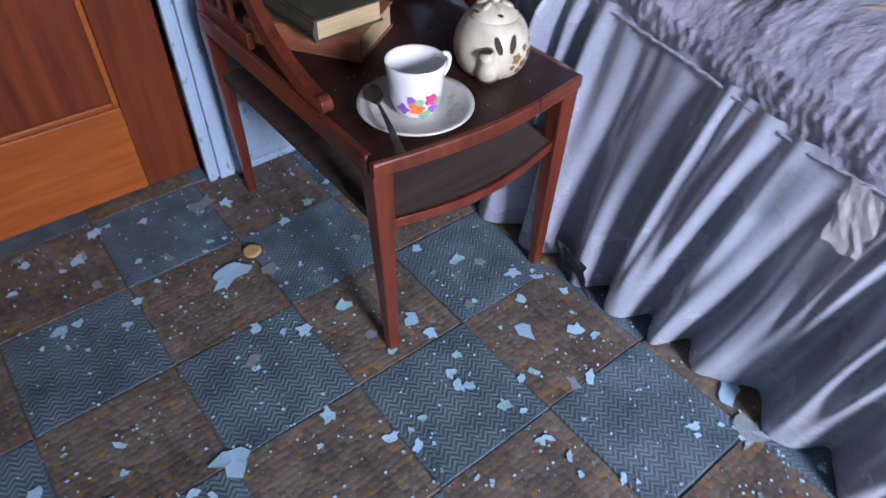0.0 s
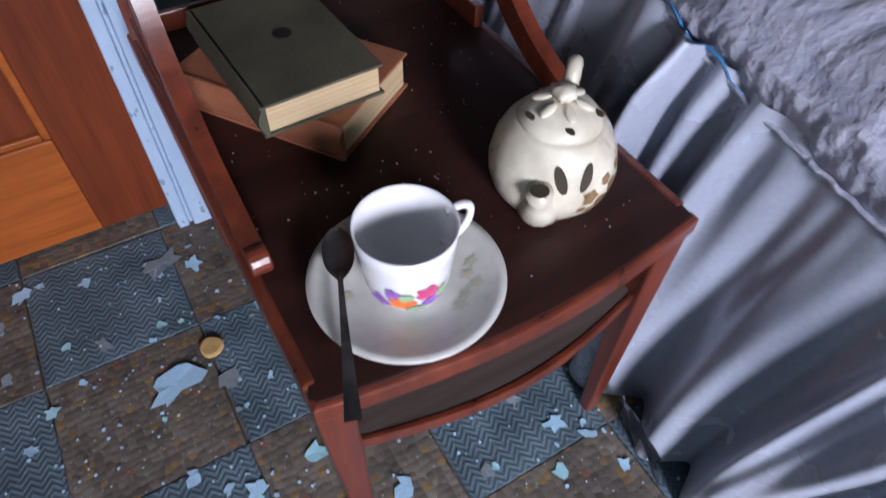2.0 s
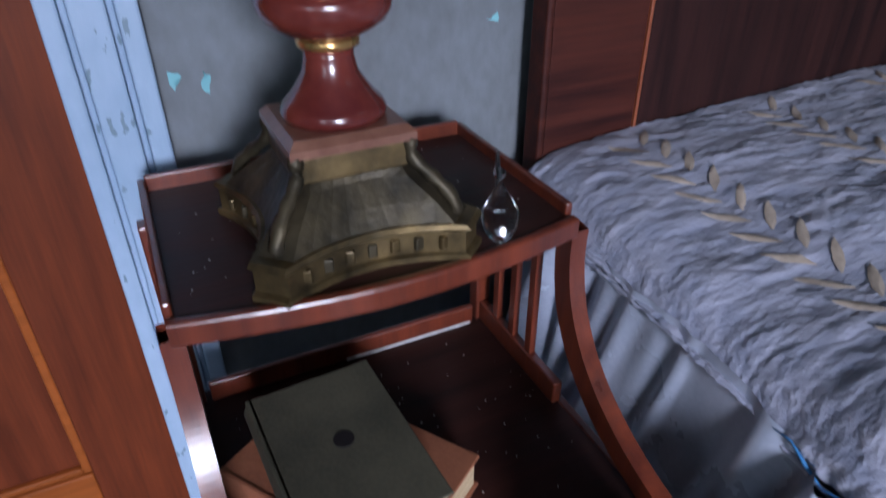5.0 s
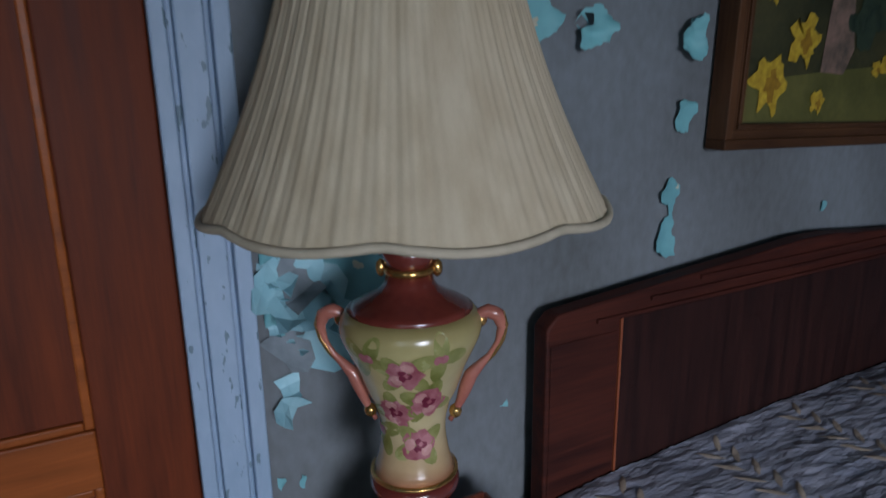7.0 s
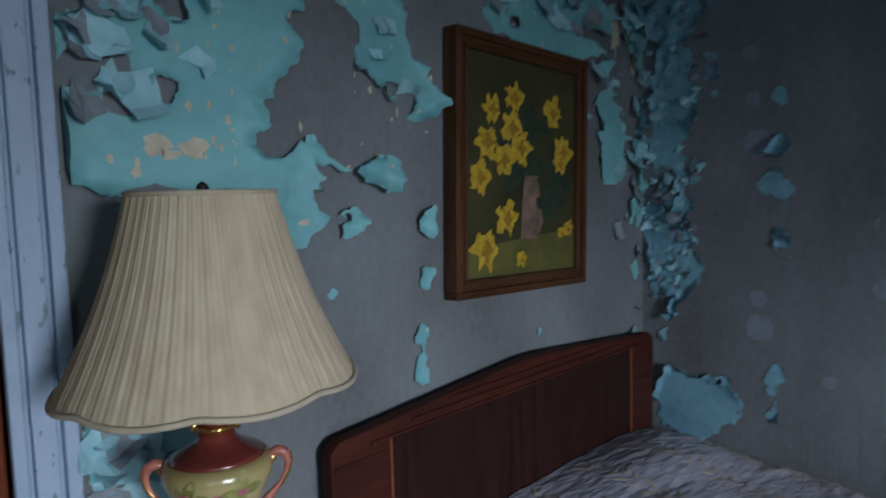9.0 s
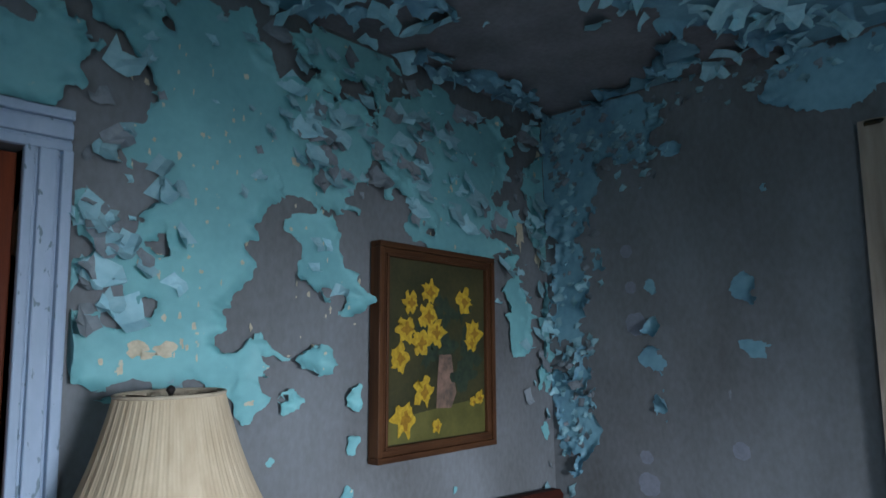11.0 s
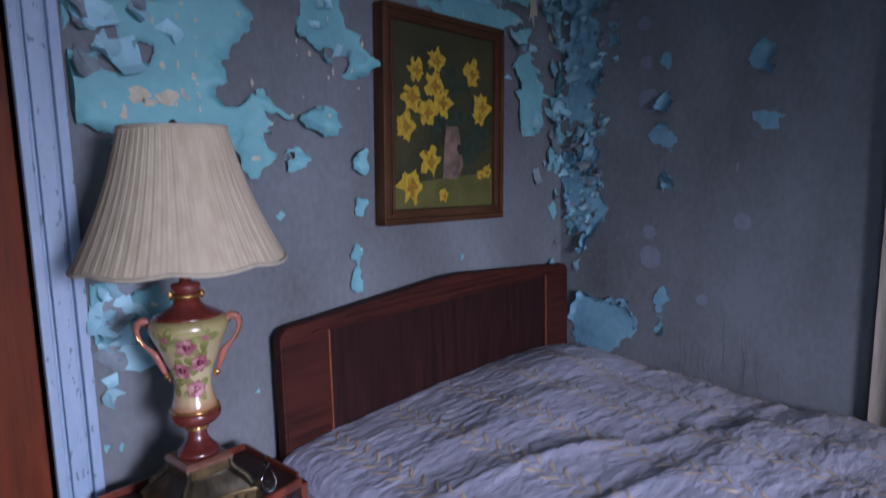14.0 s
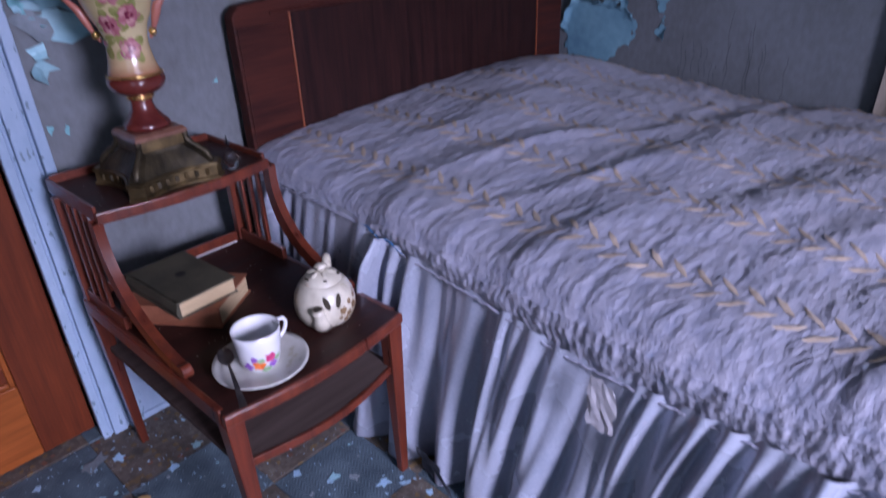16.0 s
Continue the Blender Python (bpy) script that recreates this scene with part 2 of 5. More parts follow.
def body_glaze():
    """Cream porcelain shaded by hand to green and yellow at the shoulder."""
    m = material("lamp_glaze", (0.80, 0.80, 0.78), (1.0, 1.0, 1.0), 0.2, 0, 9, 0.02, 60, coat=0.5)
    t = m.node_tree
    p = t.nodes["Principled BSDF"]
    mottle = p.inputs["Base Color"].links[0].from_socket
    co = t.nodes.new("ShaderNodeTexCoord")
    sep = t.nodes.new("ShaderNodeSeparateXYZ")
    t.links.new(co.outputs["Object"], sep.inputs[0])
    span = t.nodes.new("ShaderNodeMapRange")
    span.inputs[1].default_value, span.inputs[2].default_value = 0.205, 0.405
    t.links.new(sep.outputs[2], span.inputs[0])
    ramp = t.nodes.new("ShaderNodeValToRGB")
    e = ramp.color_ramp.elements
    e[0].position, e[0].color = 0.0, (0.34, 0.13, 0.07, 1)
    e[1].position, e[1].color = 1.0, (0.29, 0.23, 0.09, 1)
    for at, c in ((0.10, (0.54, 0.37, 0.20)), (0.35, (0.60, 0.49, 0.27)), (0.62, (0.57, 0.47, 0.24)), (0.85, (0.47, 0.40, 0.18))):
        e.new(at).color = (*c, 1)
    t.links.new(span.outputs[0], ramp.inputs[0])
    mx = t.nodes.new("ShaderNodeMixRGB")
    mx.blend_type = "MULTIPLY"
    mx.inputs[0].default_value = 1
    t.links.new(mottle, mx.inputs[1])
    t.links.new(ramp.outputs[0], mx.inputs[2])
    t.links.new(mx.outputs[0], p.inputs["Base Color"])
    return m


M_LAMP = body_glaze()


def carpet(name, zigzag):
    m = bpy.data.materials.new(name)
    m.use_nodes = True
    t = m.node_tree
    p = t.nodes["Principled BSDF"]
    p.inputs["Roughness"].default_value = 0.9
    co = t.nodes.new("ShaderNodeTexCoord")
    info = t.nodes.new("ShaderNodeObjectInfo")

    def math_node(op, a, b=None):
        n = t.nodes.new("ShaderNodeMath")
        n.operation = op
        for i, v in enumerate((a, b)):
            if v is None:
                continue
            if isinstance(v, (int, float)):
                n.inputs[i].default_value = v
            else:
                t.links.new(v, n.inputs[i])
        return n.outputs[0]
    dirt = t.nodes.new("ShaderNodeTexNoise")
    dirt.noise_dimensions = "4D"
    dirt.inputs["Scale"].default_value, dirt.inputs["Detail"].default_value = 14, 8
    t.links.new(co.outputs["Object"], dirt.inputs["Vector"])
    t.links.new(math_node("MULTIPLY", info.outputs["Random"], 40.0), dirt.inputs["W"])
    ramp = t.nodes.new("ShaderNodeValToRGB")
    ramp.color_ramp.elements[0].position, ramp.color_ramp.elements[1].position = 0.3, 0.72
    ramp2 = t.nodes.new("ShaderNodeValToRGB")
    if zigzag:
        ramp.color_ramp.elements[0].color, ramp.color_ramp.elements[1].color = (0.042, 0.068, 0.086, 1), (0.118, 0.170, 0.205, 1)
        sep = t.nodes.new("ShaderNodeSeparateXYZ")
        t.links.new(co.outputs["Object"], sep.inputs[0])
        tri = math_node("PINGPONG", sep.outputs[0], 0.012)
        wave = math_node("SINE", math_node("MULTIPLY", math_node("ADD", sep.outputs[1], tri), 600.0))
        height = math_node("ADD", math_node("MULTIPLY", wave, 0.5), 0.5)
        ramp2.color_ramp.elements[0].color, ramp2.color_ramp.elements[1].color = (0.80, 0.81, 0.82, 1), (1.10, 1.12, 1.12, 1)
        t.links.new(height, ramp2.inputs[0])
    else:
        ramp.color_ramp.elements[0].color, ramp.color_ramp.elements[1].color = (0.062, 0.050, 0.041, 1), (0.165, 0.135, 0.108, 1)
        v = t.nodes.new("ShaderNodeTexVoronoi")
        v.inputs["Scale"].default_value = 88
        v.inputs["Randomness"].default_value = 0.5
        t.links.new(co.outputs["Object"], v.inputs["Vector"])
        height = math_node("SUBTRACT", 1.0, math_node("MULTIPLY", v.outputs["Distance"], 1.6))
        hs = t.nodes.new("ShaderNodeSeparateColor")
        t.links.new(v.outputs["Color"], hs.inputs[0])
        r3 = t.nodes.new("ShaderNodeValToRGB")
        r3.color_ramp.interpolation = "CONSTANT"
        for pos, c in ((0.0, (0.75, 0.75, 0.75, 1)), (0.35, (1, 1, 1, 1)), (0.84, (1.45, 1.15, 0.62, 1)), (0.93, (1.6, 0.8, 0.6, 1)), (0.95, (1.2, 1.3, 1.35, 1))):
            if pos == 0.0:
                r3.color_ramp.elements[0].color = c
            elif pos == 0.95:
                r3.color_ramp.elements[-1].position, r3.color_ramp.elements[-1].color = pos, c
            else:
                e = r3.color_ramp.elements.new(pos)
                e.color = c
        t.links.new(hs.outputs[0], r3.inputs[0])
        ramp2 = r3
    t.links.new(dirt.outputs[0], ramp.inputs[0])
    mx = t.nodes.new("ShaderNodeMixRGB")
    mx.blend_type = "MULTIPLY"
    mx.inputs[0].default_value = 1
    t.links.new(ramp.outputs[0], mx.inputs[1])
    t.links.new(ramp2.outputs[0], mx.inputs[2])
    grit = t.nodes.new("ShaderNodeTexNoise")
    grit.inputs["Scale"].default_value, grit.inputs["Detail"].default_value = 230, 2
    geo = t.nodes.new("ShaderNodeNewGeometry")
    t.links.new(geo.outputs["Position"], grit.inputs["Vector"])
    gr = t.nodes.new("ShaderNodeValToRGB")
    gr.color_ramp.elements[0].position, gr.color_ramp.elements[1].position = 0.69, 0.72
    t.links.new(grit.outputs[0], gr.inputs[0])
    mg = t.nodes.new("ShaderNodeMixRGB")
    t.links.new(gr.outputs[0], mg.inputs[0])
    t.links.new(mx.outputs[0], mg.inputs[1])
    mg.inputs[2].default_value = (0.34, 0.38, 0.42, 1)
    t.links.new(mg.outputs[0], p.inputs["Base Color"])
    b = t.nodes.new("ShaderNodeBump")
    b.inputs["Strength"].default_value, b.inputs["Distance"].default_value = 0.35, 0.003
    t.links.new(height, b.inputs["Height"])
    t.links.new(b.outputs[0], p.inputs["Normal"])
    return m


M_TILE_BLUE, M_TILE_BROWN = carpet("blue_zigzag_carpet", True), carpet("brown_nubby_carpet", False)
M_SUBFLOOR = material("floor_backing", (0.10, 0.085, 0.065), (0.17, 0.14, 0.11), 0.9)

# ---- mesh helpers ----


def thing(name, at, label, category, group="", kind=""):
    ob = new(name)
    ob.location = at
    return tagged(ob, label, category, group, kind)


def base_of(ob):
    p = Vector((0, 0, 0))
    while ob:
        p += ob.location
        ob = ob.parent
    return p


def part(name, bm, mat, parent=None, label="", smooth=False):
    """Links a bmesh, made in world metres, as one mesh object under a thing or a part."""
    if parent:
        bmesh.ops.translate(bm, vec=-base_of(parent), verts=bm.verts)
    me = bpy.data.meshes.new(name)
    bm.to_mesh(me)
    bm.free()
    me.materials.append(mat)
    if smooth:
        for f in me.polygons:
            f.use_smooth = True
    ob = new(name, me)
    ob.parent = parent
    if label:
        ob["label"] = label
    return ob


def sheet(name, verts, faces, mat, parent=None, label="", smooth=True):
    off = base_of(parent) if parent else Vector((0, 0, 0))
    v = np.asarray(verts, float) - np.array(off)
    me = bpy.data.meshes.new(name)
    me.from_pydata(v.tolist(), [], [list(map(int, f)) for f in faces])
    me.materials.append(mat)
    if smooth:
        me.polygons.foreach_set("use_smooth", [True] * len(me.polygons))
    me.update()
    ob = new(name, me)
    ob.parent = parent
    if label:
        ob["label"] = label
    return ob


def grid_faces(nu, nv, closed=False):
    out = []
    for i in range(nu if closed else nu - 1):
        for j in range(nv - 1):
            k = (i + 1) % nu
            out.append((i * nv + j, k * nv + j, k * nv + j + 1, i * nv + j + 1))
    return out


def box(x0, x1, y0, y1, z0, z1, bevel=0.0, bm=None):
    bm = bm or bmesh.new()
    r = bmesh.ops.create_cube(bm, size=1)
    for v in r["verts"]:
        v.co = Vector(((x0 + x1) / 2 + v.co.x * (x1 - x0), (y0 + y1) / 2 + v.co.y * (y1 - y0), (z0 + z1) / 2 + v.co.z * (z1 - z0)))
    if bevel:
        edges = list({e for v in r["verts"] for e in v.link_edges})
        bmesh.ops.bevel(bm, geom=edges, offset=bevel, segments=2, affect="EDGES", profile=0.5)
    return bm


def lathe(profile, at, n=48, bm=None, wave=0.0, lobes=0, cap=True):
    """Turns (radius, height) pairs about the upright through at."""
    bm = bm or bmesh.new()
    rings = []
    for r, z in profile:
        ring = []
        for i in range(n):
            a = 2 * math.pi * i / n
            rr = r * (1 + wave * math.cos(lobes * a))
            ring.append(bm.verts.new((at[0] + rr * math.cos(a), at[1] + rr * math.sin(a), at[2] + z)))
        rings.append(ring)
    for a, b in zip(rings, rings[1:]):
        for i in range(n):
            bm.faces.new((a[i], a[(i + 1) % n], b[(i + 1) % n], b[i]))
    if cap:
        bm.faces.new(rings[0][::-1])
        bm.faces.new(rings[-1])
    return bm


def tube(points, radii, n=10, bm=None):
    bm = bm or bmesh.new()
    pts = [Vector(p) for p in points]
    if isinstance(radii, (int, float)):
        radii = [radii] * len(pts)
    rings = []
    up = Vector((0.13, 0.31, 0.94))
    for i, p in enumerate(pts):
        d = (pts[min(i + 1, len(pts) - 1)] - pts[max(i - 1, 0)]).normalized()
        s = d.cross(up)
        if s.length < 1e-3:
            s = d.cross(Vector((1, 0, 0)))
        s.normalize()
        u = s.cross(d)
        rings.append([bm.verts.new(p + radii[i] * (math.cos(a) * s + math.sin(a) * u)) for a in [2 * math.pi * k / n for k in range(n)]])
    for a, b in zip(rings, rings[1:]):
        for i in range(n):
            bm.faces.new((a[i], a[(i + 1) % n], b[(i + 1) % n], b[i]))
    bm.faces.new(rings[0][::-1])
    bm.faces.new(rings[-1])
    return bm


def prism(outline, lift, bevel=0.0, bm=None):
    """A slab: a flat outline of 3D points pushed along lift."""
    bm = bm or bmesh.new()
    low = [bm.verts.new(p) for p in outline]
    high = [bm.verts.new(Vector(p) + Vector(lift)) for p in outline]
    n = len(low)
    fs = [bm.faces.new(low[::-1]), bm.faces.new(high)]
    for i in range(n):
        fs.append(bm.faces.new((low[i], low[(i + 1) % n], high[(i + 1) % n], high[i])))
    bmesh.ops.recalc_face_normals(bm, faces=fs)
    if bevel:
        edges = list({e for f in fs[:2] for e in f.edges})
        bmesh.ops.bevel(bm, geom=edges, offset=bevel, segments=2, affect="EDGES", profile=0.5)
    return bm


def bezier(p0, p1, p2, p3, n=14):
    out = []
    for i in range(n + 1):
        t = i / n
        out.append(tuple((1 - t) ** 3 * a + 3 * t * (1 - t) ** 2 * b + 3 * t * t * (1 - t) * c + t ** 3 * d for a, b, c, d in zip(p0, p1, p2, p3)))
    return out


RNG = np.random.RandomState(7)
LATTICE = RNG.rand(8, 128, 128)


def vnoise(x, y, k=0):
    xi, yi = np.floor(x).astype(int), np.floor(y).astype(int)
    fx, fy = x - xi, y - yi
    fx, fy = fx * fx * (3 - 2 * fx), fy * fy * (3 - 2 * fy)
    g = LATTICE[k % 8]
    a, b = g[xi % 128, yi % 128], g[(xi + 1) % 128, yi % 128]
    c, d = g[xi % 128, (yi + 1) % 128], g[(xi + 1) % 128, (yi + 1) % 128]
    return (a * (1 - fx) + b * fx) * (1 - fy) + (c * (1 - fx) + d * fx) * fy


def fbm(x, y, k=0, octaves=4):
    s, amp, tot = 0, 1.0, 0.0
    for o in range(octaves):
        s = s + amp * vnoise(x * 2 ** o + 17.3 * o, y * 2 ** o + 9.1 * o, k + o)
        tot += amp
        amp *= 0.55
    return s / tot


def facets(x, y, k=0, octaves=3):
    """Noise made of flat triangles, whose contours are straight tears."""
    s, amp, tot = 0, 1.0, 0.0
    g0 = LATTICE
    for o in range(octaves):
        c, q = math.cos(0.7 * o + 0.4), math.sin(0.7 * o + 0.4)
        a, b = (c * x - q * y) * 2.1 ** o + 31.7 * o, (q * x + c * y) * 2.1 ** o + 11.3 * o
        xi, yi = np.floor(a).astype(int), np.floor(b).astype(int)
        fx, fy = a - xi, b - yi
        g = g0[(k + o) % 8]
        p00, p11 = g[xi % 128, yi % 128], g[(xi + 1) % 128, (yi + 1) % 128]
        p10, p01 = g[(xi + 1) % 128, yi % 128], g[xi % 128, (yi + 1) % 128]
        v = np.where(fx > fy, p00 + (p10 - p00) * fx + (p11 - p10) * fy, p00 + (p01 - p00) * fy + (p11 - p01) * fx)
        s = s + amp * v
        tot += amp
        amp *= 0.6
    return s / tot


def blobs(u, v, ellipses):
    f = np.full(u.shape, -1.0)
    for cu, cv, ru, rv in ellipses:
        f = np.maximum(f, (1 - np.sqrt(((u - cu) / ru) ** 2 + ((v - cv) / rv) ** 2)) * min(ru, rv))
    return f


def peeling(name, u0, u1, v0, v1, step, field, place, mat, parent, label, curl=0.03, seed=0, flat_below=0.0):
    """A skin of old paint over a wall: it stands wherever field is above zero, and lifts and curls along its torn edges."""
    us, vs = np.arange(u0, u1 + step / 2, step), np.arange(v0, v1 + step / 2, step)
    u, v = np.meshgrid(us, vs, indexing="ij")
    f = field(u, v)
    gu, gv = np.gradient(f, step)
    g2 = gu ** 2 + gv ** 2 + 1e-4
    inside = f > 0
    cell = inside[:-1, :-1] | inside[1:, :-1] | inside[:-1, 1:] | inside[1:, 1:]
    k = np.where(inside, 0, np.clip(-f / g2, 0, None))
    du, dv = np.clip(k * gu, -step, step), np.clip(k * gv, -step, step)
    near = np.clip(1 - np.clip(f, 0, None) / 0.028, 0, 1) ** 1.6
    amount = np.clip(fbm(u * 9, v * 9, seed + 3) - 0.42, 0, 1) * 4
    if flat_below:
        amount = amount * np.clip((v - flat_below) * 2.5, 0.25, 1)
    h = 0.0025 + curl * near * np.clip(amount, 0, 1.2) + 0.0015 * fbm(u * 40, v * 40, seed + 5)
    pts = place(u + du, v + dv - near * amount * curl * 0.35, h)
    used = np.zeros(u.shape, bool)
    used[:-1, :-1] |= cell
    used[1:, :-1] |= cell
    used[:-1, 1:] |= cell
    used[1:, 1:] |= cell
    index = -np.ones(u.shape, int)
    index[used] = np.arange(used.sum())
    ii, jj = np.nonzero(cell)
    faces = np.stack([index[ii, jj], index[ii + 1, jj], index[ii + 1, jj + 1], index[ii, jj + 1]], 1)
    verts = np.stack([p[used] for p in pts], 1)
    ob = sheet(name, verts, faces, mat, parent, label)
    ob["kind"] = "stuff"
    return ob


# ---- the room ----
X0, X1, Y0, Y1, CEIL = -2.2, 1.372, -1.8, 2.2, 2.48
DOOR_X0, DOOR_X1, DOOR_TOP = -1.36, -0.557, 1.958

floor = tagged(part("floor", box(X0 - 0.2, X1 + 0.2, Y0 - 0.2, Y1 + 0.2, -0.15, -0.006), M_SUBFLOOR), "floor covered with squares of mismatched carpet samples, strewn with paint chips", "floor", kind="structure")
ceiling = tagged(part("ceiling", box(X0 - 0.2, X1 + 0.2, Y0 - 0.2, Y1 + 0.2, CEIL, CEIL + 0.15), M_CEIL), "bare grey ceiling with hanging sheets of peeled paint", "ceiling", kind="structure")


def wall_with_hole(name, axis, at, thick, a0, a1, hole, label, mat=M_WALL):
    """A wall along one axis with one opening (a0, a1, z0, z1) cut through it."""
    bm = bmesh.new()
    h0, h1, z0, z1 = hole

    def piece(p, q, lo, hi):
        if q - p < 1e-4 or hi - lo < 1e-4:
            return
        if axis == "x":
            box(p, q, at, at + thick, lo, hi, bm=bm)
        else:
            box(at, at + thick, p, q, lo, hi, bm=bm)
    piece(a0, h0, 0, CEIL)
    piece(h1, a1, 0, CEIL)
    piece(h0, h1, 0, z0)
    piece(h0, h1, z1, CEIL)
    return tagged(part(name, bm, mat), label, "wall", kind="structure")


wall_north = wall_with_hole("wall_north", "x", Y1, 0.14, X0, X1, (DOOR_X0, DOOR_X1, 0, DOOR_TOP), "grey plaster wall with torn, curling teal paint")
wall_east = wall_with_hole("wall_east", "y", X1, 0.14, Y0 - 0.14, Y1 + 0.14, EAST_WIN, "dark grey plaster wall with peeling blue paint")
wall_south = wall_with_hole("wall_south", "x", Y0 - 0.14, 0.14, X0, X1, SOUTH_WIN, "unseen pale teal wall with a window, kept pale to bounce light", M_WALL_BOUNCE)
wall_west = wall_with_hole("wall_west", "y", X0 - 0.14, 0.14, Y0 - 0.14, Y1 + 0.14, WEST_FILL_WIN, "plain unseen pale teal wall with an added window, kept pale to bounce light", M_WALL_BOUNCE)


def window(name, axis, at, hole, label):
    a0, a1, z0, z1 = hole
    w = thing(name, ((a0 + a1) / 2, at, z0) if axis == "x" else (at, (a0 + a1) / 2, z0), label, "window", kind="structure")

    def bar(nm, p, q, lo, hi, d0=0.02, d1=0.06, mat=M_CASING):
        b = box(p, q, at + d0, at + d1, lo, hi, 0.003) if axis == "x" else box(at + d0, at + d1, p, q, lo, hi, 0.003)
        return part(nm, b, mat, w)
    bar("window_frame", a0, a0 + 0.05, z0, z1)
    bar("window_frame", a1 - 0.05, a1, z0, z1)
    bar("window_frame", a0 + 0.05, a1 - 0.05, z1 - 0.05, z1)
    bar("window_frame", a0 + 0.05, a1 - 0.05, z0, z0 + 0.06)
    bar("sash_bar", a0 + 0.05, a1 - 0.05, (z0 + z1) / 2 - 0.02, (z0 + z1) / 2 + 0.02)
    for lo, hi in ((z0 + 0.06, (z0 + z1) / 2 - 0.02), ((z0 + z1) / 2 + 0.02, z1 - 0.05)):
        bar("pane", a0 + 0.05, a1 - 0.05, lo, hi, 0.036, 0.040, M_GLASS).visible_shadow = False
    return w


window("window_1", "x", Y0 - 0.14, SOUTH_WIN, "unseen pale blue painted sash window")
window("fill_window", "y", X0 - 0.14, WEST_FILL_WIN, "unseen pale blue painted sash window")
window("window_2", "y", X1 + 0.06, EAST_WIN, "unseen pale blue painted sash window behind a curtain")

# door, its casing and the skirting board
door = thing("door_1", ((DOOR_X0 + DOOR_X1) / 2, 2.265, 0), "closed reddish brown panelled wooden door, varnish dusty", "door", kind="structure")
DF = 2.245


def door_piece(name, x0, x1, z0, z1, y=DF, mat=M_DOOR, bev=0.003):
    return part(name, box(x0, x1, y, DF + 0.04, z0, z1, bev), mat, door)


SR, SL = DOOR_X1 - 0.123, DOOR_X0 + 0.115
door_piece("stile", SR, DOOR_X1 - 0.004, 0.006, DOOR_TOP - 0.004)
door_piece("stile", DOOR_X0 + 0.004, SL, 0.006, DOOR_TOP - 0.004)
for z0, z1 in ((0.006, 0.209), (0.80, 0.885), (DOOR_TOP - 0.13, DOOR_TOP - 0.004)):
    door_piece("rail", SL, SR, z0, z1, DF + 0.001, M_DOOR_H)
for z0, z1 in ((0.209, 0.80), (0.885, DOOR_TOP - 0.13)):
    door_piece("panel", SL, SR, z0, z1, DF + 0.014, M_DOOR, 0.0)
    mid = bmesh.new()
    for a, b, c, d in ((SL, SL + 0.012, z0, z1), (SR - 0.012, SR, z0, z1), (SL + 0.012, SR - 0.012, z0, z0 + 0.012), (SL + 0.012, SR - 0.012, z1 - 0.012, z1)):
        box(a, b, DF + 0.005, DF + 0.016, c, d, 0.003, mid)
    part("moulding", mid, M_DOOR_H, door)
for z in (0.17, 1.74):
    hinge = part("hinge", box(DOOR_X1 - 0.006, DOOR_X1 + 0.006, DF - 0.022, DF + 0.002, z, z + 0.09, 0.002), M_BRASS_DARK, door, "dark brass hinge")
    part("hinge_pin", lathe([(0.006, 0), (0.006, 0.1), (0.003, 0.106)], (DOOR_X1, DF - 0.024, z - 0.005), 12), M_BRASS_DARK, hinge)

trim = thing("trim", (-0.5, Y1, 0), "pale blue painted door casing with cracked alligatored paint", "door casing", kind="structure")


def casing_board(name, x0, x1, z0, z1, upright=True):
    w = x1 - x0
    if upright:
        steps = ((0.0, 0.22, 0.016), (0.22, 0.30, 0.010), (0.30, 0.68, 0.020), (0.68, 0.76, 0.012), (0.76, 1.0, 0.026))
        bm = bmesh.new()
        for a, b, d in steps:
            box(x0 + a * w, x0 + b * w, Y1 - d, Y1 + 0.002, z0, z1, 0.003, bm)
    else:
        bm = bmesh.new()
        h = z1 - z0
        for a, b, d in ((0.0, 0.22, 0.016), (0.22, 0.30, 0.010), (0.30, 0.68, 0.020), (0.68, 0.76, 0.012), (0.76, 1.0, 0.026)):
            box(x0, x1, Y1 - d, Y1 + 0.002, z0 + a * h, z0 + b * h, 0.003, bm)
    return part(name, bm, M_CASING, trim)


CW = 0.088
casing_board("casing_upright", DOOR_X1 - 0.008, DOOR_X1 - 0.008 + CW, 0, DOOR_TOP)
casing_board("casing_upright", DOOR_X0 + 0.008 - CW, DOOR_X0 + 0.008, 0, DOOR_TOP)
casing_board("casing_head", DOOR_X0 + 0.008 - CW, DOOR_X1 - 0.008 + CW, DOOR_TOP, DOOR_TOP + CW, False)
part("jamb", box(DOOR_X1, DOOR_X1 + 0.03, Y1 + 0.003, Y1 + 0.13, 0, DOOR_TOP), M_CASING, trim)
part("back_closure", box(DOOR_X0 - 0.05, DOOR_X1 + 0.05, Y1 + 0.142, Y1 + 0.16, 0, DOOR_TOP + 0.1), M_DARKWOOD, trim)

baseboard = thing("baseboard", (0.4, Y1, 0), "pale blue painted skirting board", "baseboard", kind="structure")
bb = box(DOOR_X1 - 0.008 + CW + 0.002, X1, Y1 - 0.016, Y1 + 0.002, 0, 0.17, 0.004)
box(DOOR_X1 - 0.008 + CW + 0.002, X1, Y1 - 0.022, Y1 - 0.0165, 0, 0.02, 0.003, bb)
part("board", bb, M_CASING, baseboard)
part("board", box(X1 - 0.016, X1 + 0.002, Y0, Y1 - 0.02, 0, 0.17, 0.004), M_CASING, baseboard)

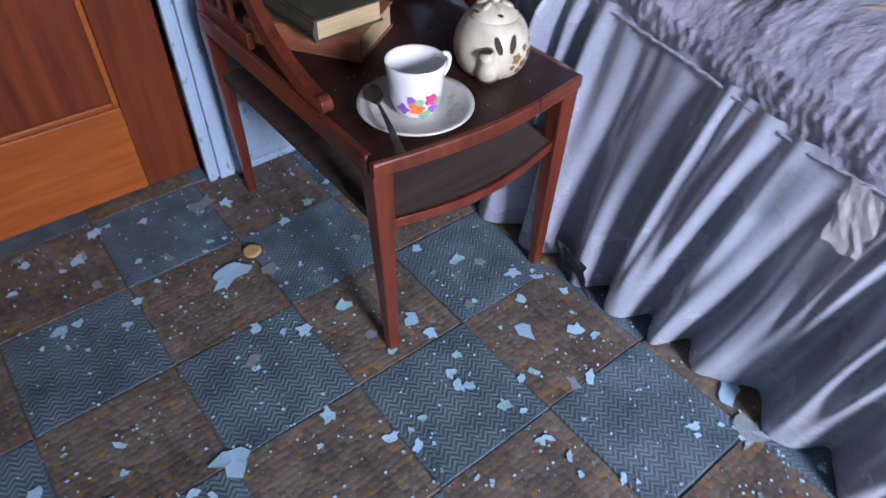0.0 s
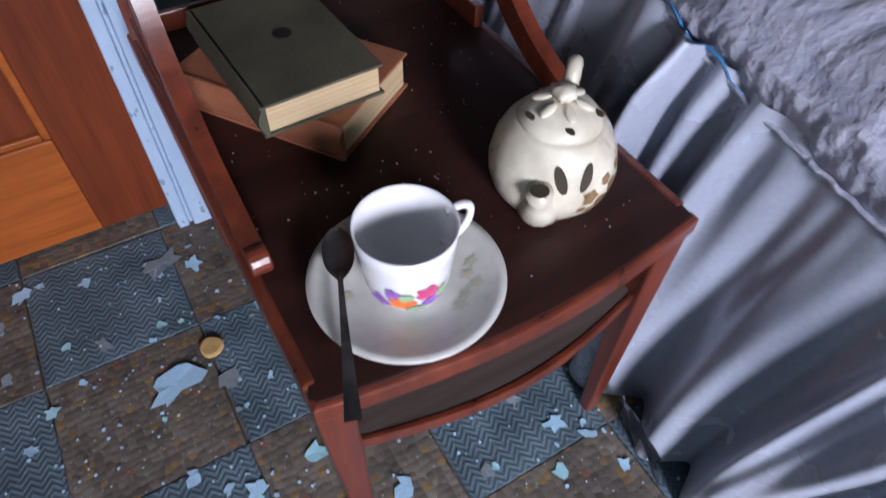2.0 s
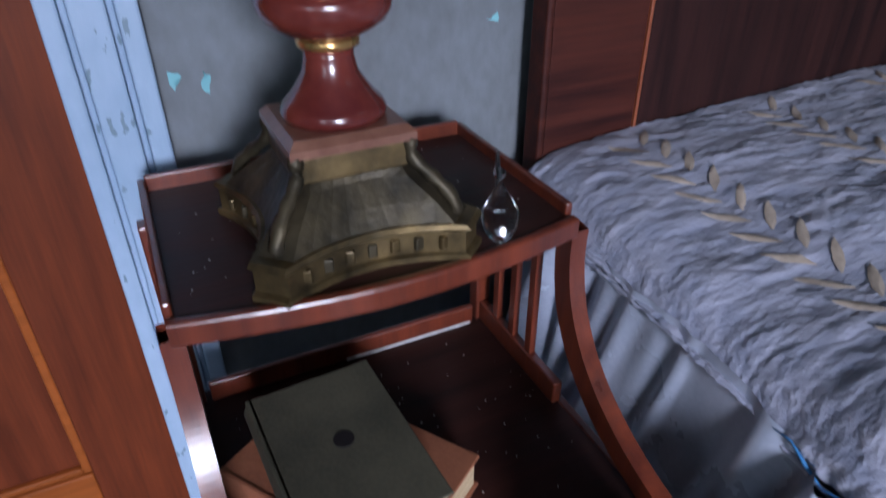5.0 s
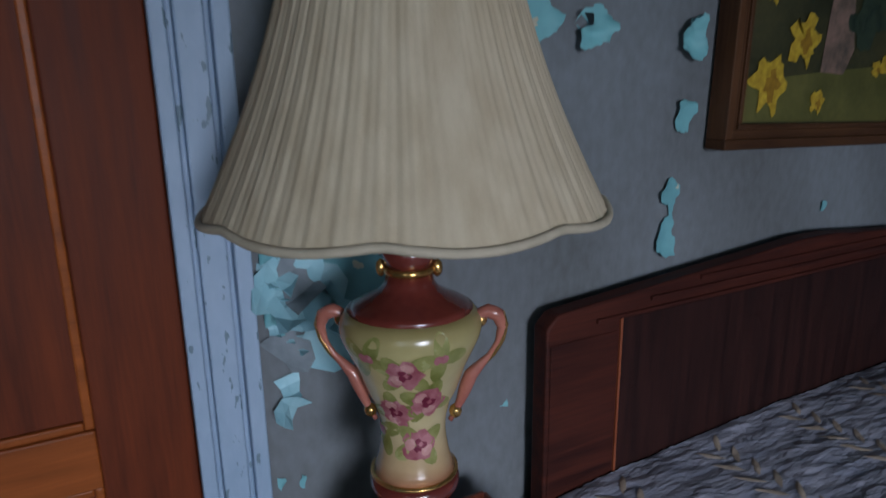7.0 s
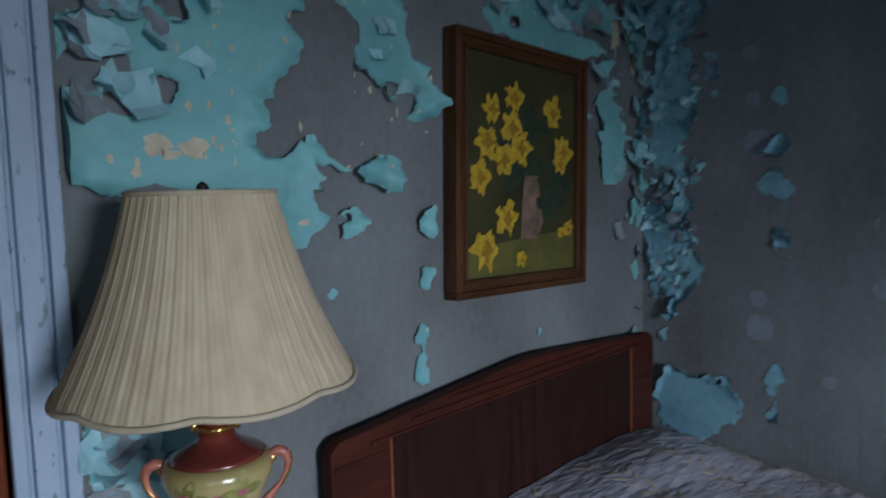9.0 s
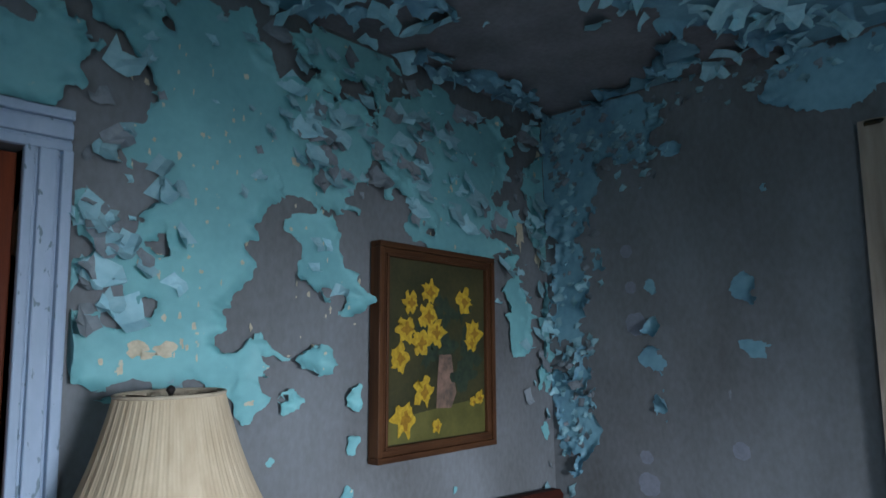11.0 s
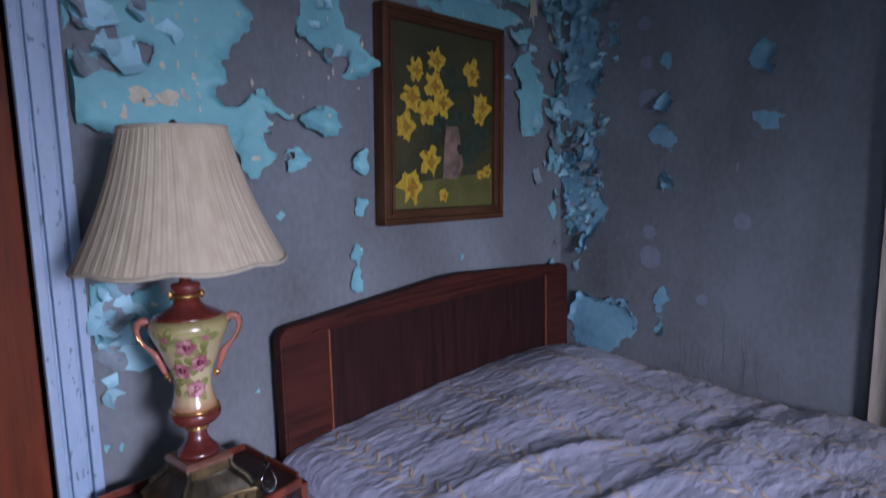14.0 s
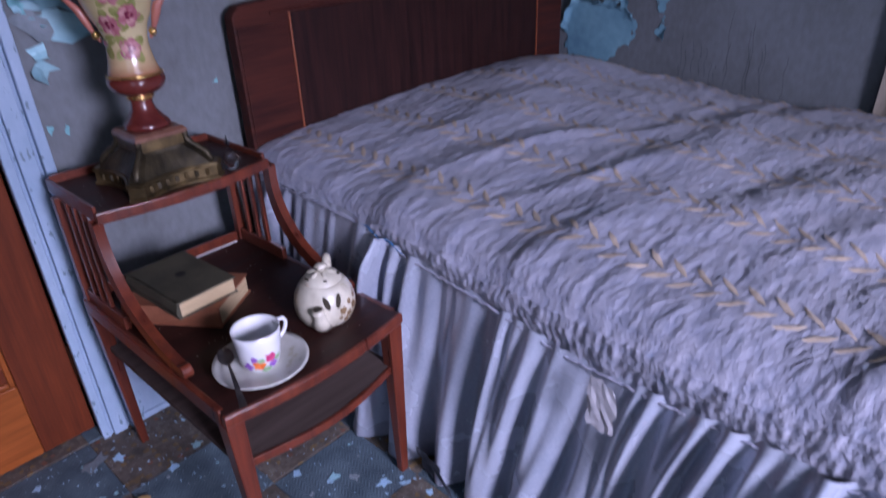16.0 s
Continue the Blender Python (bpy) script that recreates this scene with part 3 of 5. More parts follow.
# ---- peeling paint ----
TEAL = ((-0.54, 2.19, 0.10, 0.14), (-0.33, 2.22, 0.14, 0.20), (-0.16, 2.12, 0.20, 0.34), (-0.16, 1.80, 0.13, 0.20), (-0.30, 1.62, 0.19, 0.17), (-0.36, 1.89, 0.11, 0.13), (-0.12, 1.50, 0.08, 0.08),
        (-0.055, 1.455, 0.060, 0.12), (0.20, 2.13, 0.20, 0.20), (0.29, 2.42, 0.24, 0.10), (0.72, 2.20, 0.40, 0.20), (0.85, 1.97, 0.27, 0.14), (0.174, 1.785, 0.13, 0.10), (0.25, 1.70, 0.10, 0.085), (1.13, 1.67, 0.08, 0.19),
        (0.152, 1.506, 0.060, 0.024), (0.077, 1.390, 0.040, 0.032), (0.285, 1.378, 0.034, 0.028), (0.298, 1.25, 0.030, 0.045), (0.020, 1.249, 0.028, 0.032), (0.272, 1.125, 0.026, 0.040), (0.270, 1.045, 0.024, 0.040), (0.003, 1.525, 0.03, 0.022))
TEAL_LOW = ((-0.445, 1.05, 0.045, 0.08), (-0.36, 1.06, 0.075, 0.065), (-0.423, 0.936, 0.020, 0.030), (-0.448, 0.863, 0.015, 0.026), (-0.428, 0.758, 0.014, 0.026), (-0.457, 0.758, 0.014, 0.028), (0.027, 1.09, 0.014, 0.022),
            (0.74, 1.05, 0.012, 0.014), (1.28, 1.377, 0.026, 0.046), (1.31, 1.173, 0.026, 0.030), (-0.075, 0.789, 0.010, 0.018), (1.33, 2.1, 0.1, 0.3), (1.34, 1.6, 0.035, 0.3))
BARE = ((0.033, 1.80, 0.065, 0.10), (0.105, 1.625, 0.145, 0.085), (0.388, 1.955, 0.13, 0.060), (0.375, 1.83, 0.04, 0.06), (-0.385, 1.84, 0.065, 0.05), (-0.42, 1.655, 0.07, 0.055), (-0.39, 2.13, 0.040, 0.06),
        (-0.42, 2.00, 0.045, 0.045), (-0.30, 1.925, 0.042, 0.026), (-0.105, 1.565, 0.045, 0.030), (0.62, 1.90, 0.06, 0.03))


def north_field(u, v):
    f = np.maximum(blobs(u, v, TEAL), blobs(u, v, TEAL_LOW))
    f = np.minimum(f, -blobs(u, v, BARE)) - 0.009 * (v < 1.48) - 0.006 * (v < 0.98)
    high = np.clip((v - 1.15) * 1.8, 0.15, 1)
    f = f + 0.13 * (facets(u * 6, v * 6, 1) - 0.45) * high + 0.06 * (facets(u * 24, v * 24, 2) - 0.5)
    f = f + 0.11 * (facets(u * 13, v * 13, 7, 2) - 0.5) * high
    near_door = np.exp(-((u + 0.36) / 0.14) ** 2) * (v > 1.45)
    f = f - 0.16 * near_door * np.clip(facets(u * 11, v * 8, 5) - 0.38, 0, 1)
    torn = np.clip((u - 0.0) * 4, 0, 1) * np.clip((v - 1.8) * 3, 0, 1)
    f = f - 0.20 * torn * np.clip(facets(u * 15, v * 9, 6) - 0.48, 0, 1)
    split = np.abs(facets(u * 10 + 5, v * 3.2, 3, 2) - 0.5)
    f = f - 0.06 * np.exp(-(split / 0.012) ** 2) * np.clip((v - 1.75) * 3, 0, 1) * np.clip((u + 0.05) * 6, 0, 1)
    return np.where((u < DOOR_X1 + CW) & (v < DOOR_TOP + CW + 0.005), -0.05, f)


peeling("peeling_paint", -0.9, X1 - 0.004, 0.6, CEIL - 0.01, 0.0075, north_field, lambda u, v, h: (u, Y1 - h, v), M_PEEL, wall_north, "teal paint peeling off in curled sheets", 0.030, 0, 1.15)

EAST_PAINT = ((2.06, 2.23, 0.14, 0.30), (1.95, 2.37, 0.30, 0.13), (2.09, 1.70, 0.08, 0.34), (2.08, 1.25, 0.10, 0.20), (1.785, 2.30, 0.085, 0.13), (2.015, 0.735, 0.150, 0.125),
              (1.754, 1.711, 0.032, 0.030), (1.749, 1.571, 0.030, 0.038), (1.751, 1.45, 0.055, 0.060), (1.736, 1.288, 0.036, 0.050), (1.395, 1.492, 0.070, 0.038), (1.424, 1.69, 0.033, 0.045), (1.326, 2.025, 0.028, 0.028),
              (1.959, 1.833, 0.032, 0.029), (1.752, 0.855, 0.024, 0.045), (1.758, 0.75, 0.014, 0.04), (1.629, 2.226, 0.03, 0.03), (1.10, 2.36, 0.22, 0.12), (1.758, 2.10, 0.02, 0.02))


def east_field(u, v):
    f = blobs(u, v, EAST_PAINT)
    big = np.clip((u - 1.85) * 4, 0.22, 1)
    f = f + 0.20 * (facets(u * 9, v * 7, 5) - 0.5) * big + 0.075 * (facets(u * 28, v * 28, 6) - 0.5) - 0.006 * (u < 1.8)
    return f - 0.05 * np.exp(-(np.abs(fbm(u * 16, v * 8, 7) - 0.5) / 0.03) ** 2) * (u > 1.85) * (v > 1.0)


peeling("peeling_paint", 0.8, Y1 - 0.004, 0.5, CEIL - 0.01, 0.0075, east_field, lambda u, v, h: (X1 - h, u, v), M_PEEL_BLUE, wall_east, "blue paint peeling off in curled scraps", 0.030, 2)

CEIL_PAINT = ((-0.25, 2.05, 0.5, 0.2), (0.1, 1.85, 0.3, 0.12), (1.0, 1.2, 0.35, 0.18), (1.3, 1.0, 0.25, 0.3), (0.5, 1.4, 0.5, 0.16), (1.15, 1.5, 0.2, 0.1), (1.38, 1.7, 0.1, 0.3), (0.7, 0.8, 1.2, 0.4), (-0.8, 1.2, 0.9, 0.7), (0.9, 2.12, 0.5, 0.06))


def ceil_field(u, v):
    return blobs(u, v, CEIL_PAINT) + 0.30 * (facets(u * 6, v * 6, 3) - 0.58) + 0.06 * (facets(u * 24, v * 24, 1) - 0.5)


peeling("peeling_paint", -1.6, X1 - 0.01, 0.2, Y1 - 0.01, 0.010, ceil_field, lambda u, v, h: (u, v, CEIL - h), M_PEEL_BLUE, ceiling, "pale blue paint hanging in torn sheets", 0.055, 4)


def flake_mesh(name, seed, size, bend, mat, n=7):
    """One curled scrap of paint, hinged along its upper edge, with a torn outline and a little thickness."""
    r = random.Random(seed)
    rows = 4
    verts, faces = [], []
    for j in range(rows):
        t = j / (rows - 1)
        half = (0.55 - 0.32 * t * r.uniform(0.4, 1.5)) * size * 0.8
        shift = r.uniform(-0.12, 0.12) * size
        ang = bend * t
        d = size * (math.sin(ang) / bend if bend else t)
        lift = size * (1 - math.cos(ang)) / bend if bend else 0.0
        for s in (-1, -0.1, 1):
            k = r.uniform(0.75, 1.2)
            verts.append((s * half * k + shift, -d * r.uniform(0.9, 1.1), lift + 0.002 + (0.10 * size * t if s == -0.1 else 0)))
    for j in range(rows - 1):
        for i in range(2):
            a = j * 3 + i
            faces.append((a, a + 3, a + 4, a + 1))
    me = bpy.data.meshes.new(name)
    me.from_pydata(verts, [], faces)
    me.materials.append(mat)
    return me


CURLS = [flake_mesh("paint_flake", i, 0.045 + 0.006 * (i % 5), 0.5 + 0.28 * (i % 6), M_FLAKE if i % 3 else M_FLAKE_BACK) for i in range(15)]


def stick_flakes(parent, count, spots, frame_at, seed, scale=(0.4, 1.1)):
    """Curled scraps hanging on a surface, clustered in the given spots (u, v, spread u, spread v)."""
    r = random.Random(seed)
    for _ in range(count):
        cu, cv, su, sv = r.choice(spots)
        m = frame_at(r.gauss(cu, su), r.gauss(cv, sv))
        if m is None:
            continue
        ob = new("paint_flake", r.choice(CURLS))
        s = r.uniform(*scale)
        ob.parent = parent
        ob.matrix_world = m @ pose(0, 0, 0, 0, 0, r.uniform(-70, 70)) @ Matrix.Diagonal((s, s, s, 1))


def on_north(u, v):
    if v > CEIL - 0.02 or u > X1 - 0.02 or (u < DOOR_X1 + CW and v < DOOR_TOP + CW):
        return None
    if 0.31 < u < 0.98 and 1.15 < v < 1.93:
        return None
    return pose(u, Y1 - 0.004, v, 90, 0, 0)


def on_east(u, v):
    if v > CEIL - 0.02 or u > Y1 - 0.02:
        return None
    return pose(X1 - 0.004, u, v, 90, 0, -90)


def on_ceiling(u, v):
    if u > X1 - 0.03 or v > Y1 - 0.03:
        return None
    return pose(u, v, CEIL - 0.004, 180, 0, 0)


stick_flakes(wall_north, 340, ((-0.36, 2.0, 0.06, 0.22), (0.15, 2.15, 0.12, 0.15), (0.45, 2.2, 0.12, 0.12), (0.25, 2.1, 0.08, 0.2), (0.62, 2.15, 0.1, 0.15), (0.85, 2.05, 0.18, 0.15), (1.22, 2.0, 0.08, 0.3), (1.33, 1.6, 0.02, 0.35), (0.5, 2.4, 0.5, 0.04), (-0.40, 1.75, 0.04, 0.12), (-0.43, 1.05, 0.02, 0.06)), on_north, 3, (0.35, 1.5))
stick_flakes(wall_east, 270, ((2.1, 2.2, 0.06, 0.16), (1.95, 2.33, 0.15, 0.08), (2.08, 1.8, 0.06, 0.2), (2.08, 1.3, 0.05, 0.18), (1.8, 2.25, 0.06, 0.08), (1.3, 2.42, 0.3, 0.03)), on_east, 5, (0.3, 0.8))


def hanging_sheets(count, spots, seed, scale):
    """The scraps that hang from the ceiling, in one mesh."""
    r = random.Random(seed)
    verts, faces = [], []
    for _ in range(count):
        cu, cv, su, sv = r.choice(spots)
        m = on_ceiling(r.gauss(cu, su), r.gauss(cv, sv))
        if m is None:
            continue
        k = r.uniform(*scale)
        m = m @ pose(0, 0, 0, 0, 0, r.uniform(0, 360)) @ Matrix.Diagonal((k, k, k, 1))
        me, n = r.choice(CURLS), len(verts)
        verts += [tuple(m @ v.co) for v in me.vertices]
        faces += [tuple(n + i for i in p.vertices) for p in me.polygons]
    ob = sheet("hanging_paint", verts, faces, M_FLAKE, ceiling, "torn pale blue paint hanging down", False)
    ob["kind"] = "stuff"


hanging_sheets(200, ((-0.2, 2.05, 0.25, 0.08), (0.15, 1.9, 0.2, 0.1), (1.0, 1.2, 0.2, 0.1), (1.3, 1.2, 0.1, 0.25), (0.7, 2.15, 0.4, 0.03), (0.5, 1.4, 0.3, 0.08), (1.41, 1.8, 0.03, 0.2)), 8, (0.35, 1.9))

# bare cream plaster where the paint has flaked right off
M_CREAM = material("bare_plaster", (0.50, 0.45, 0.32), (0.68, 0.62, 0.47), 0.9, 0, 30, 0.3, 120)
r = random.Random(44)
spots = [(-0.325, 1.541, 0.026, 0.020), (-0.264, 1.539, 0.034, 0.018), (-0.36, 1.50, 0.010, 0.012), (-0.30, 1.53, 0.020, 0.010), (-0.40, 1.52, 0.006, 0.008), (-0.24, 2.0, 0.006, 0.012), (-0.367, 2.188, 0.018, 0.036), (-0.04, 1.40, 0.016, 0.008),
         (1.174, 1.96, 0.030, 0.085), (1.30, 1.866, 0.025, 0.054), (0.093, 2.045, 0.015, 0.014), (1.30, 2.2, 0.012, 0.03), (1.33, 2.3, 0.02, 0.02)]
spots += [(r.choice((-0.22, -0.15, 0.2, 0.7)) + r.gauss(0, 0.09), r.uniform(1.5, 2.3), r.uniform(0.002, 0.007), r.uniform(0.003, 0.011)) for _ in range(110)]
verts, faces = [], []
for x, z, rx, rz in spots:
    n = len(verts)
    if x < DOOR_X1 + CW + 0.01 or x > X1 - 0.02:
        continue
    for k in range(13):
        q = r.uniform(0.5, 1.25)
        verts.append((x + rx * q * math.cos(k * 0.483), Y1 - 0.0052, z + rz * q * math.sin(k * 0.483)))
    faces.append(tuple(range(n, n + 13)))
plaster = sheet("plaster_spots", verts, faces, M_CREAM, wall_north, "cream plaster spots", False)
plaster["kind"] = "stuff"

# fine vertical drip cracks low on the east wall
r = random.Random(31)
cracks = bmesh.new()
for _ in range(16):
    y, z0, h = r.uniform(1.33, 1.68), r.uniform(0.54, 0.62), r.uniform(0.08, 0.22)
    tube([(X1 + 0.0002, y + 0.004 * math.sin(k * 1.9 + y * 30), z0 + h * k / 5) for k in range(6)], 0.00055, 4, cracks)
drips = part("drip_cracks", cracks, M_DARKWOOD, wall_east, "thin dark vertical cracks")
drips["kind"] = "stuff"

# pale round damp blooms on the east wall
M_BLOOM = material("damp_bloom", (0.19, 0.215, 0.26), (0.25, 0.28, 0.34), 0.85, 0, 30, 0.2, 120)
verts, faces = [], []
for y, z, q in ((1.80, 1.00, 0.042), (1.806, 1.096, 0.026), (1.815, 1.58, 0.044), (1.83, 1.72, 0.024), (1.84, 1.86, 0.026), (1.60, 0.86, 0.022), (1.47, 1.15, 0.03)):
    n = len(verts)
    for k in range(22):
        w = q * r.uniform(0.88, 1.08)
        verts.append((X1 - 0.0012, y + w * math.cos(k * 0.2856), z + w * math.sin(k * 0.2856)))
    faces.append(tuple(range(n, n + 22)))
blooms = sheet("damp_blooms", verts, faces, M_BLOOM, wall_east, "pale round damp blooms", False)
blooms["kind"] = "stuff"

# ---- bed ----
bed = thing("bed", (0.70, 1.1, 0), "double bed with a dark veneered headboard, made up with a bedspread", "bed")
HBX0, HBX1, HBY = -0.041, 1.322, 2.135


def headboard_outline(inset, y):
    x0, x1 = HBX0 + inset, HBX1 - inset
    r = 0.05
    pts = [(x0, y, 0.12), (x1, y, 0.12)]
    side, top = 0.952 - inset * 0.9, 1.003 - inset
    pts += [(x1, y, side - 0.022), (x1 - 0.003, y, side - 0.016), (x1 - 0.020, y, side + 0.001), (x1 - 0.028, y, side + 0.003)]
    mid = (HBX0 + HBX1) / 2
    pts += [(mid + 0.09, y, top - 0.004), (mid + 0.04, y, top), (mid - 0.04, y, top), (mid - 0.09, y, top - 0.004)]
    pts += [(x0 + 0.028, y, side + 0.003), (x0 + 0.020, y, side + 0.001), (x0 + 0.003, y, side - 0.016), (x0, y, side - 0.022)]
    return pts


part("headboard", prism(headboard_outline(0, HBY), (0, 0.036, 0), 0.004), M_HEAD_EDGE, bed)
part("veneer_panel", box(0.119, 1.158, HBY - 0.002, HBY + 0.01, 0.2, 0.925, 0.001), M_HEAD, bed, "dark crotch veneer panel")
part("side_panel", box(-0.033, 0.110, HBY - 0.002, HBY + 0.01, 0.2, 0.905, 0.001), M_HEAD_EDGE, bed)
part("side_panel", box(1.167, 1.308, HBY - 0.002, HBY + 0.01, 0.2, 0.905, 0.001), M_HEAD_EDGE, bed)
for a in (0.112, 1.160):
    part("inlay_strip", box(a, a + 0.005, HBY - 0.004, HBY + 0.004, 0.2, 0.93, 0.001), M_INLAY, bed, "reddish inlay line")
for i in range(3):
    z = 0.938 + 0.016 * i
    part("reeding", prism([(0.06 + 0.12 * i, HBY - 0.005, z - 0.012 + 0.004 * i), (1.215 - 0.12 * i, HBY - 0.005, z - 0.012 + 0.004 * i), (1.215 - 0.12 * i, HBY - 0.005, z - 0.004 + 0.004 * i), (0.06 + 0.12 * i, HBY - 0.005, z - 0.004 + 0.004 * i)], (0, 0.008, 0), 0.002), M_HEAD_EDGE, bed)
for x in (HBX0 + 0.03, HBX1 - 0.07):
    part("leg", box(x, x + 0.04, HBY + 0.002, HBY + 0.034, 0, 0.14, 0.003), M_HEAD_EDGE, bed)
part("mattress", box(0.0, 1.29, 0.16, 2.11, 0.14, 0.52, 0.05), M_TAG, bed, "pale mattress hidden under the cover")
for x in (0.05, 1.20):
    part("leg", box(x, x + 0.05, 0.22, 0.27, 0, 0.15, 0.003), M_HEAD_EDGE, bed)

BX0, BX1, BY0, BY1 = -0.052, 1.315, 0.12, 2.128


def bed_top(x, y):
    t = np.clip((y - 0.9) / 1.2, 0, 1)
    z = 0.565 + 0.055 * t * t * (3 - 2 * t) + 0.03 * (1 - ((x - 0.63) / 0.69) ** 2)
    z = z + 0.035 * np.exp(-((x - 1.0) / 0.28) ** 2 - ((y - 1.95) / 0.16) ** 2)
    crease = np.abs(fbm(y * 4.5 + x * 1.3, x * 1.6 - y * 0.8, 4, 2) - 0.5)
    z = z + 0.009 * np.exp(-(crease / 0.10) ** 2) * np.clip((2.0 - y) * 3, 0, 1)
    z = z + 0.030 * (fbm(x * 2.4, y * 2.0, 6, 3) - 0.5) + 0.050 * (fbm(x * 1.6 + y * 4.6, y * 1.0 - x * 1.2, 2, 2) - 0.5) * np.clip((2.05 - y) * 4, 0, 1)
    return z


def hem_height(y):
    return np.interp(y, (0.1, 1.0, 1.2, 1.36, 1.57, 1.75, 2.12), (0.445, 0.445, 0.45, 0.485, 0.515, 0.555, 0.57))


def quilting(x, y):
    """Stitched ripples in herringbone rows, puckered and uneven."""
    row = np.abs(((x - 0.075) / 0.235) % 1.0 - 0.5) * 0.235
    ph = (y + row * 0.7) * 2 * math.pi / 0.0150 + 7.0 * fbm(x * 17, y * 11, 1, 2)
    amp = np.clip(2.6 * fbm(x * 24, y * 30, 3, 2) - 0.55, 0.05, 2)
    cross = (x * 0.9 - y * 0.35 + 0.05 * fbm(x * 8, y * 8, 4, 2)) * 2 * math.pi / 0.047
    crumple = 0.0040 * (fbm(x * 16, y * 46, 3, 2) - 0.5) + 0.0044 * (fbm(x * 30 + y * 30, y * 62, 5, 2) - 0.5)
    return 0.0010 * amp * np.sin(ph) + 0.0011 * np.abs(np.sin(cross)) + crumple


def spread_sheet():
    ys = np.arange(BY0, BY1 + 0.001, 0.0042)
    top = np.arange(BX0, BX1 + 0.001, 0.0075)
    nside = 22
    r = 0.045
    verts = []
    width = nside + len(top) + nside
    Y = ys
    for k in range(nside):                       # the near drop, from the hem upward
        t = k / (nside - 1)
        ze = bed_top(np.full_like(Y, BX0), Y) - r
        z = hem_height(Y) + (ze - hem_height(Y)) * t
        x = np.full_like(Y, BX0 - 0.012) + 0.0009 * np.sin(Y * 2 * math.pi / 0.016 + 11 * fbm(Y * 14, z * 22, 2, 2)) + 0.007 * (fbm(Y * 48 + z * 10, z * 34, 6, 2) - 0.5) + 0.006 * (fbm(Y * 25, z * 25, 5, 2) - 0.5)
        x = x - 0.012 * np.sin(math.pi * t * 0.6 + 0.3)
        verts.append(np.stack([x, Y, z], 1))
    for xv in top:
        x = np.full_like(Y, xv)
        e = np.minimum(np.abs(xv - BX0), np.abs(BX1 - xv))
        drop = r - math.sqrt(max(0.0, r * r - max(0.0, r - e) ** 2)) if e < r else 0.0
        q = quilting(x, Y)
        verts.append(np.stack([x - (0.016 * (1 - e / r) if xv < 0.3 and e < r else 0), Y, bed_top(x, Y) - drop + q], 1))
    for k in range(nside):
        t = 1 - k / (nside - 1)
        ze = bed_top(np.full_like(Y, BX1), Y) - r
        z = hem_height(Y) + (ze - hem_height(Y)) * t
        x = np.full_like(Y, BX1 + 0.008) + 0.004 * np.sin(Y * 2 * math.pi / 0.021)
        verts.append(np.stack([x, Y, z], 1))
    v = np.concatenate(verts, 0)
    return v, [f[::-1] for f in grid_faces(width, len(ys))]


spread = thing("bedspread", (0.67, 1.12, 0.45), "blue-grey quilted satin bedspread with tan leaf stripes and gathered skirt", "bedspread")
v, f = spread_sheet()
part_cover = sheet("cover", v, f, M_SPREAD, spread, "quilted blue-grey satin with herringbone stitching")


def skirt_sheet():
    """Tight gathers under the hem that run together into a few long soft folds."""
    ys = np.arange(BY0, BY1 - 0.005, 0.0035)
    n = 40
    verts = []
    for k in range(n):
        t = k / (n - 1)                            # 0 at the hem seam, 1 at the floor
        z = (hem_height(ys) + 0.012) * (1 - t) + 0.004 * t
        lean = ys + 0.16 * t * (fbm(ys * 2.3, ys * 0 + 3, 1, 2) - 0.5) * 2 + 0.012 * t * np.sin(t * 3 + ys * 11)
        gather = np.sin(lean * math.pi / 0.046 + 9 * fbm(lean * 8, ys * 0 + 1, 6, 2)) ** 2
        mid = np.abs(np.sin(lean * math.pi / 0.120 + 5.0 * fbm(lean * 4, ys * 0 + 2, 4, 2))) ** 1.5
        fold = np.abs(np.sin(lean * math.pi / 0.071 + 6.0 * fbm(lean * 6, ys * 0 + 5, 7, 2))) ** 2.2
        big = fbm(lean * 4.0, ys * 0 + 0.4, 2, 2)
        strong = np.clip(2.4 * fbm(lean * 9, ys * 0 + 7, 3, 2) - 0.5, 0.1, 1.6)
        ease = t * t * (3 - 2 * t)
        x = BX0 - 0.012 - 0.008 * t - 0.024 * strong * gather * (1 - t) ** 0.9 * min(1.0, 0.3 + 6 * t)
        x = x - 0.062 * mid * (0.10 + 0.90 * ease) - 0.036 * strong * fold * (0.25 + 0.75 * np.sin(math.pi * min(t * 1.25, 1))) - 0.070 * (big - 0.5) * ease
        x = x - 0.0016 * (fbm(lean * 60, z * 9, 5, 2) - 0.5)
        x = np.where(x < -0.135, -0.135 + 0.45 * (x + 0.135), x)
        verts.append(np.stack([np.minimum(x, BX0 - 0.008), ys, z], 1))
    v = np.stack(verts, 1).reshape(-1, 3)
    return v, grid_faces(len(ys), n)


v, f = skirt_sheet()
sheet("skirt", v, f, M_SKIRT, spread, "smooth blue-grey satin skirt gathered in deep folds")


def plain_skirt(axis, at, a0, a1):
    ss = np.arange(a0, a1, 0.012)
    rows = []
    for k in range(8):
        t = k / 7
        off = 0.012 * np.sin(ss * 60) * t + 0.01 * t
        z = np.full_like(ss, 0.47) * (1 - t) + 0.005
        rows.append(np.stack([ss, at - off, z], 1) if axis == "x" else np.stack([at + off * 0.4, ss, z], 1))
    return np.stack(rows, 1).reshape(-1, 3), grid_faces(len(ss), 8)


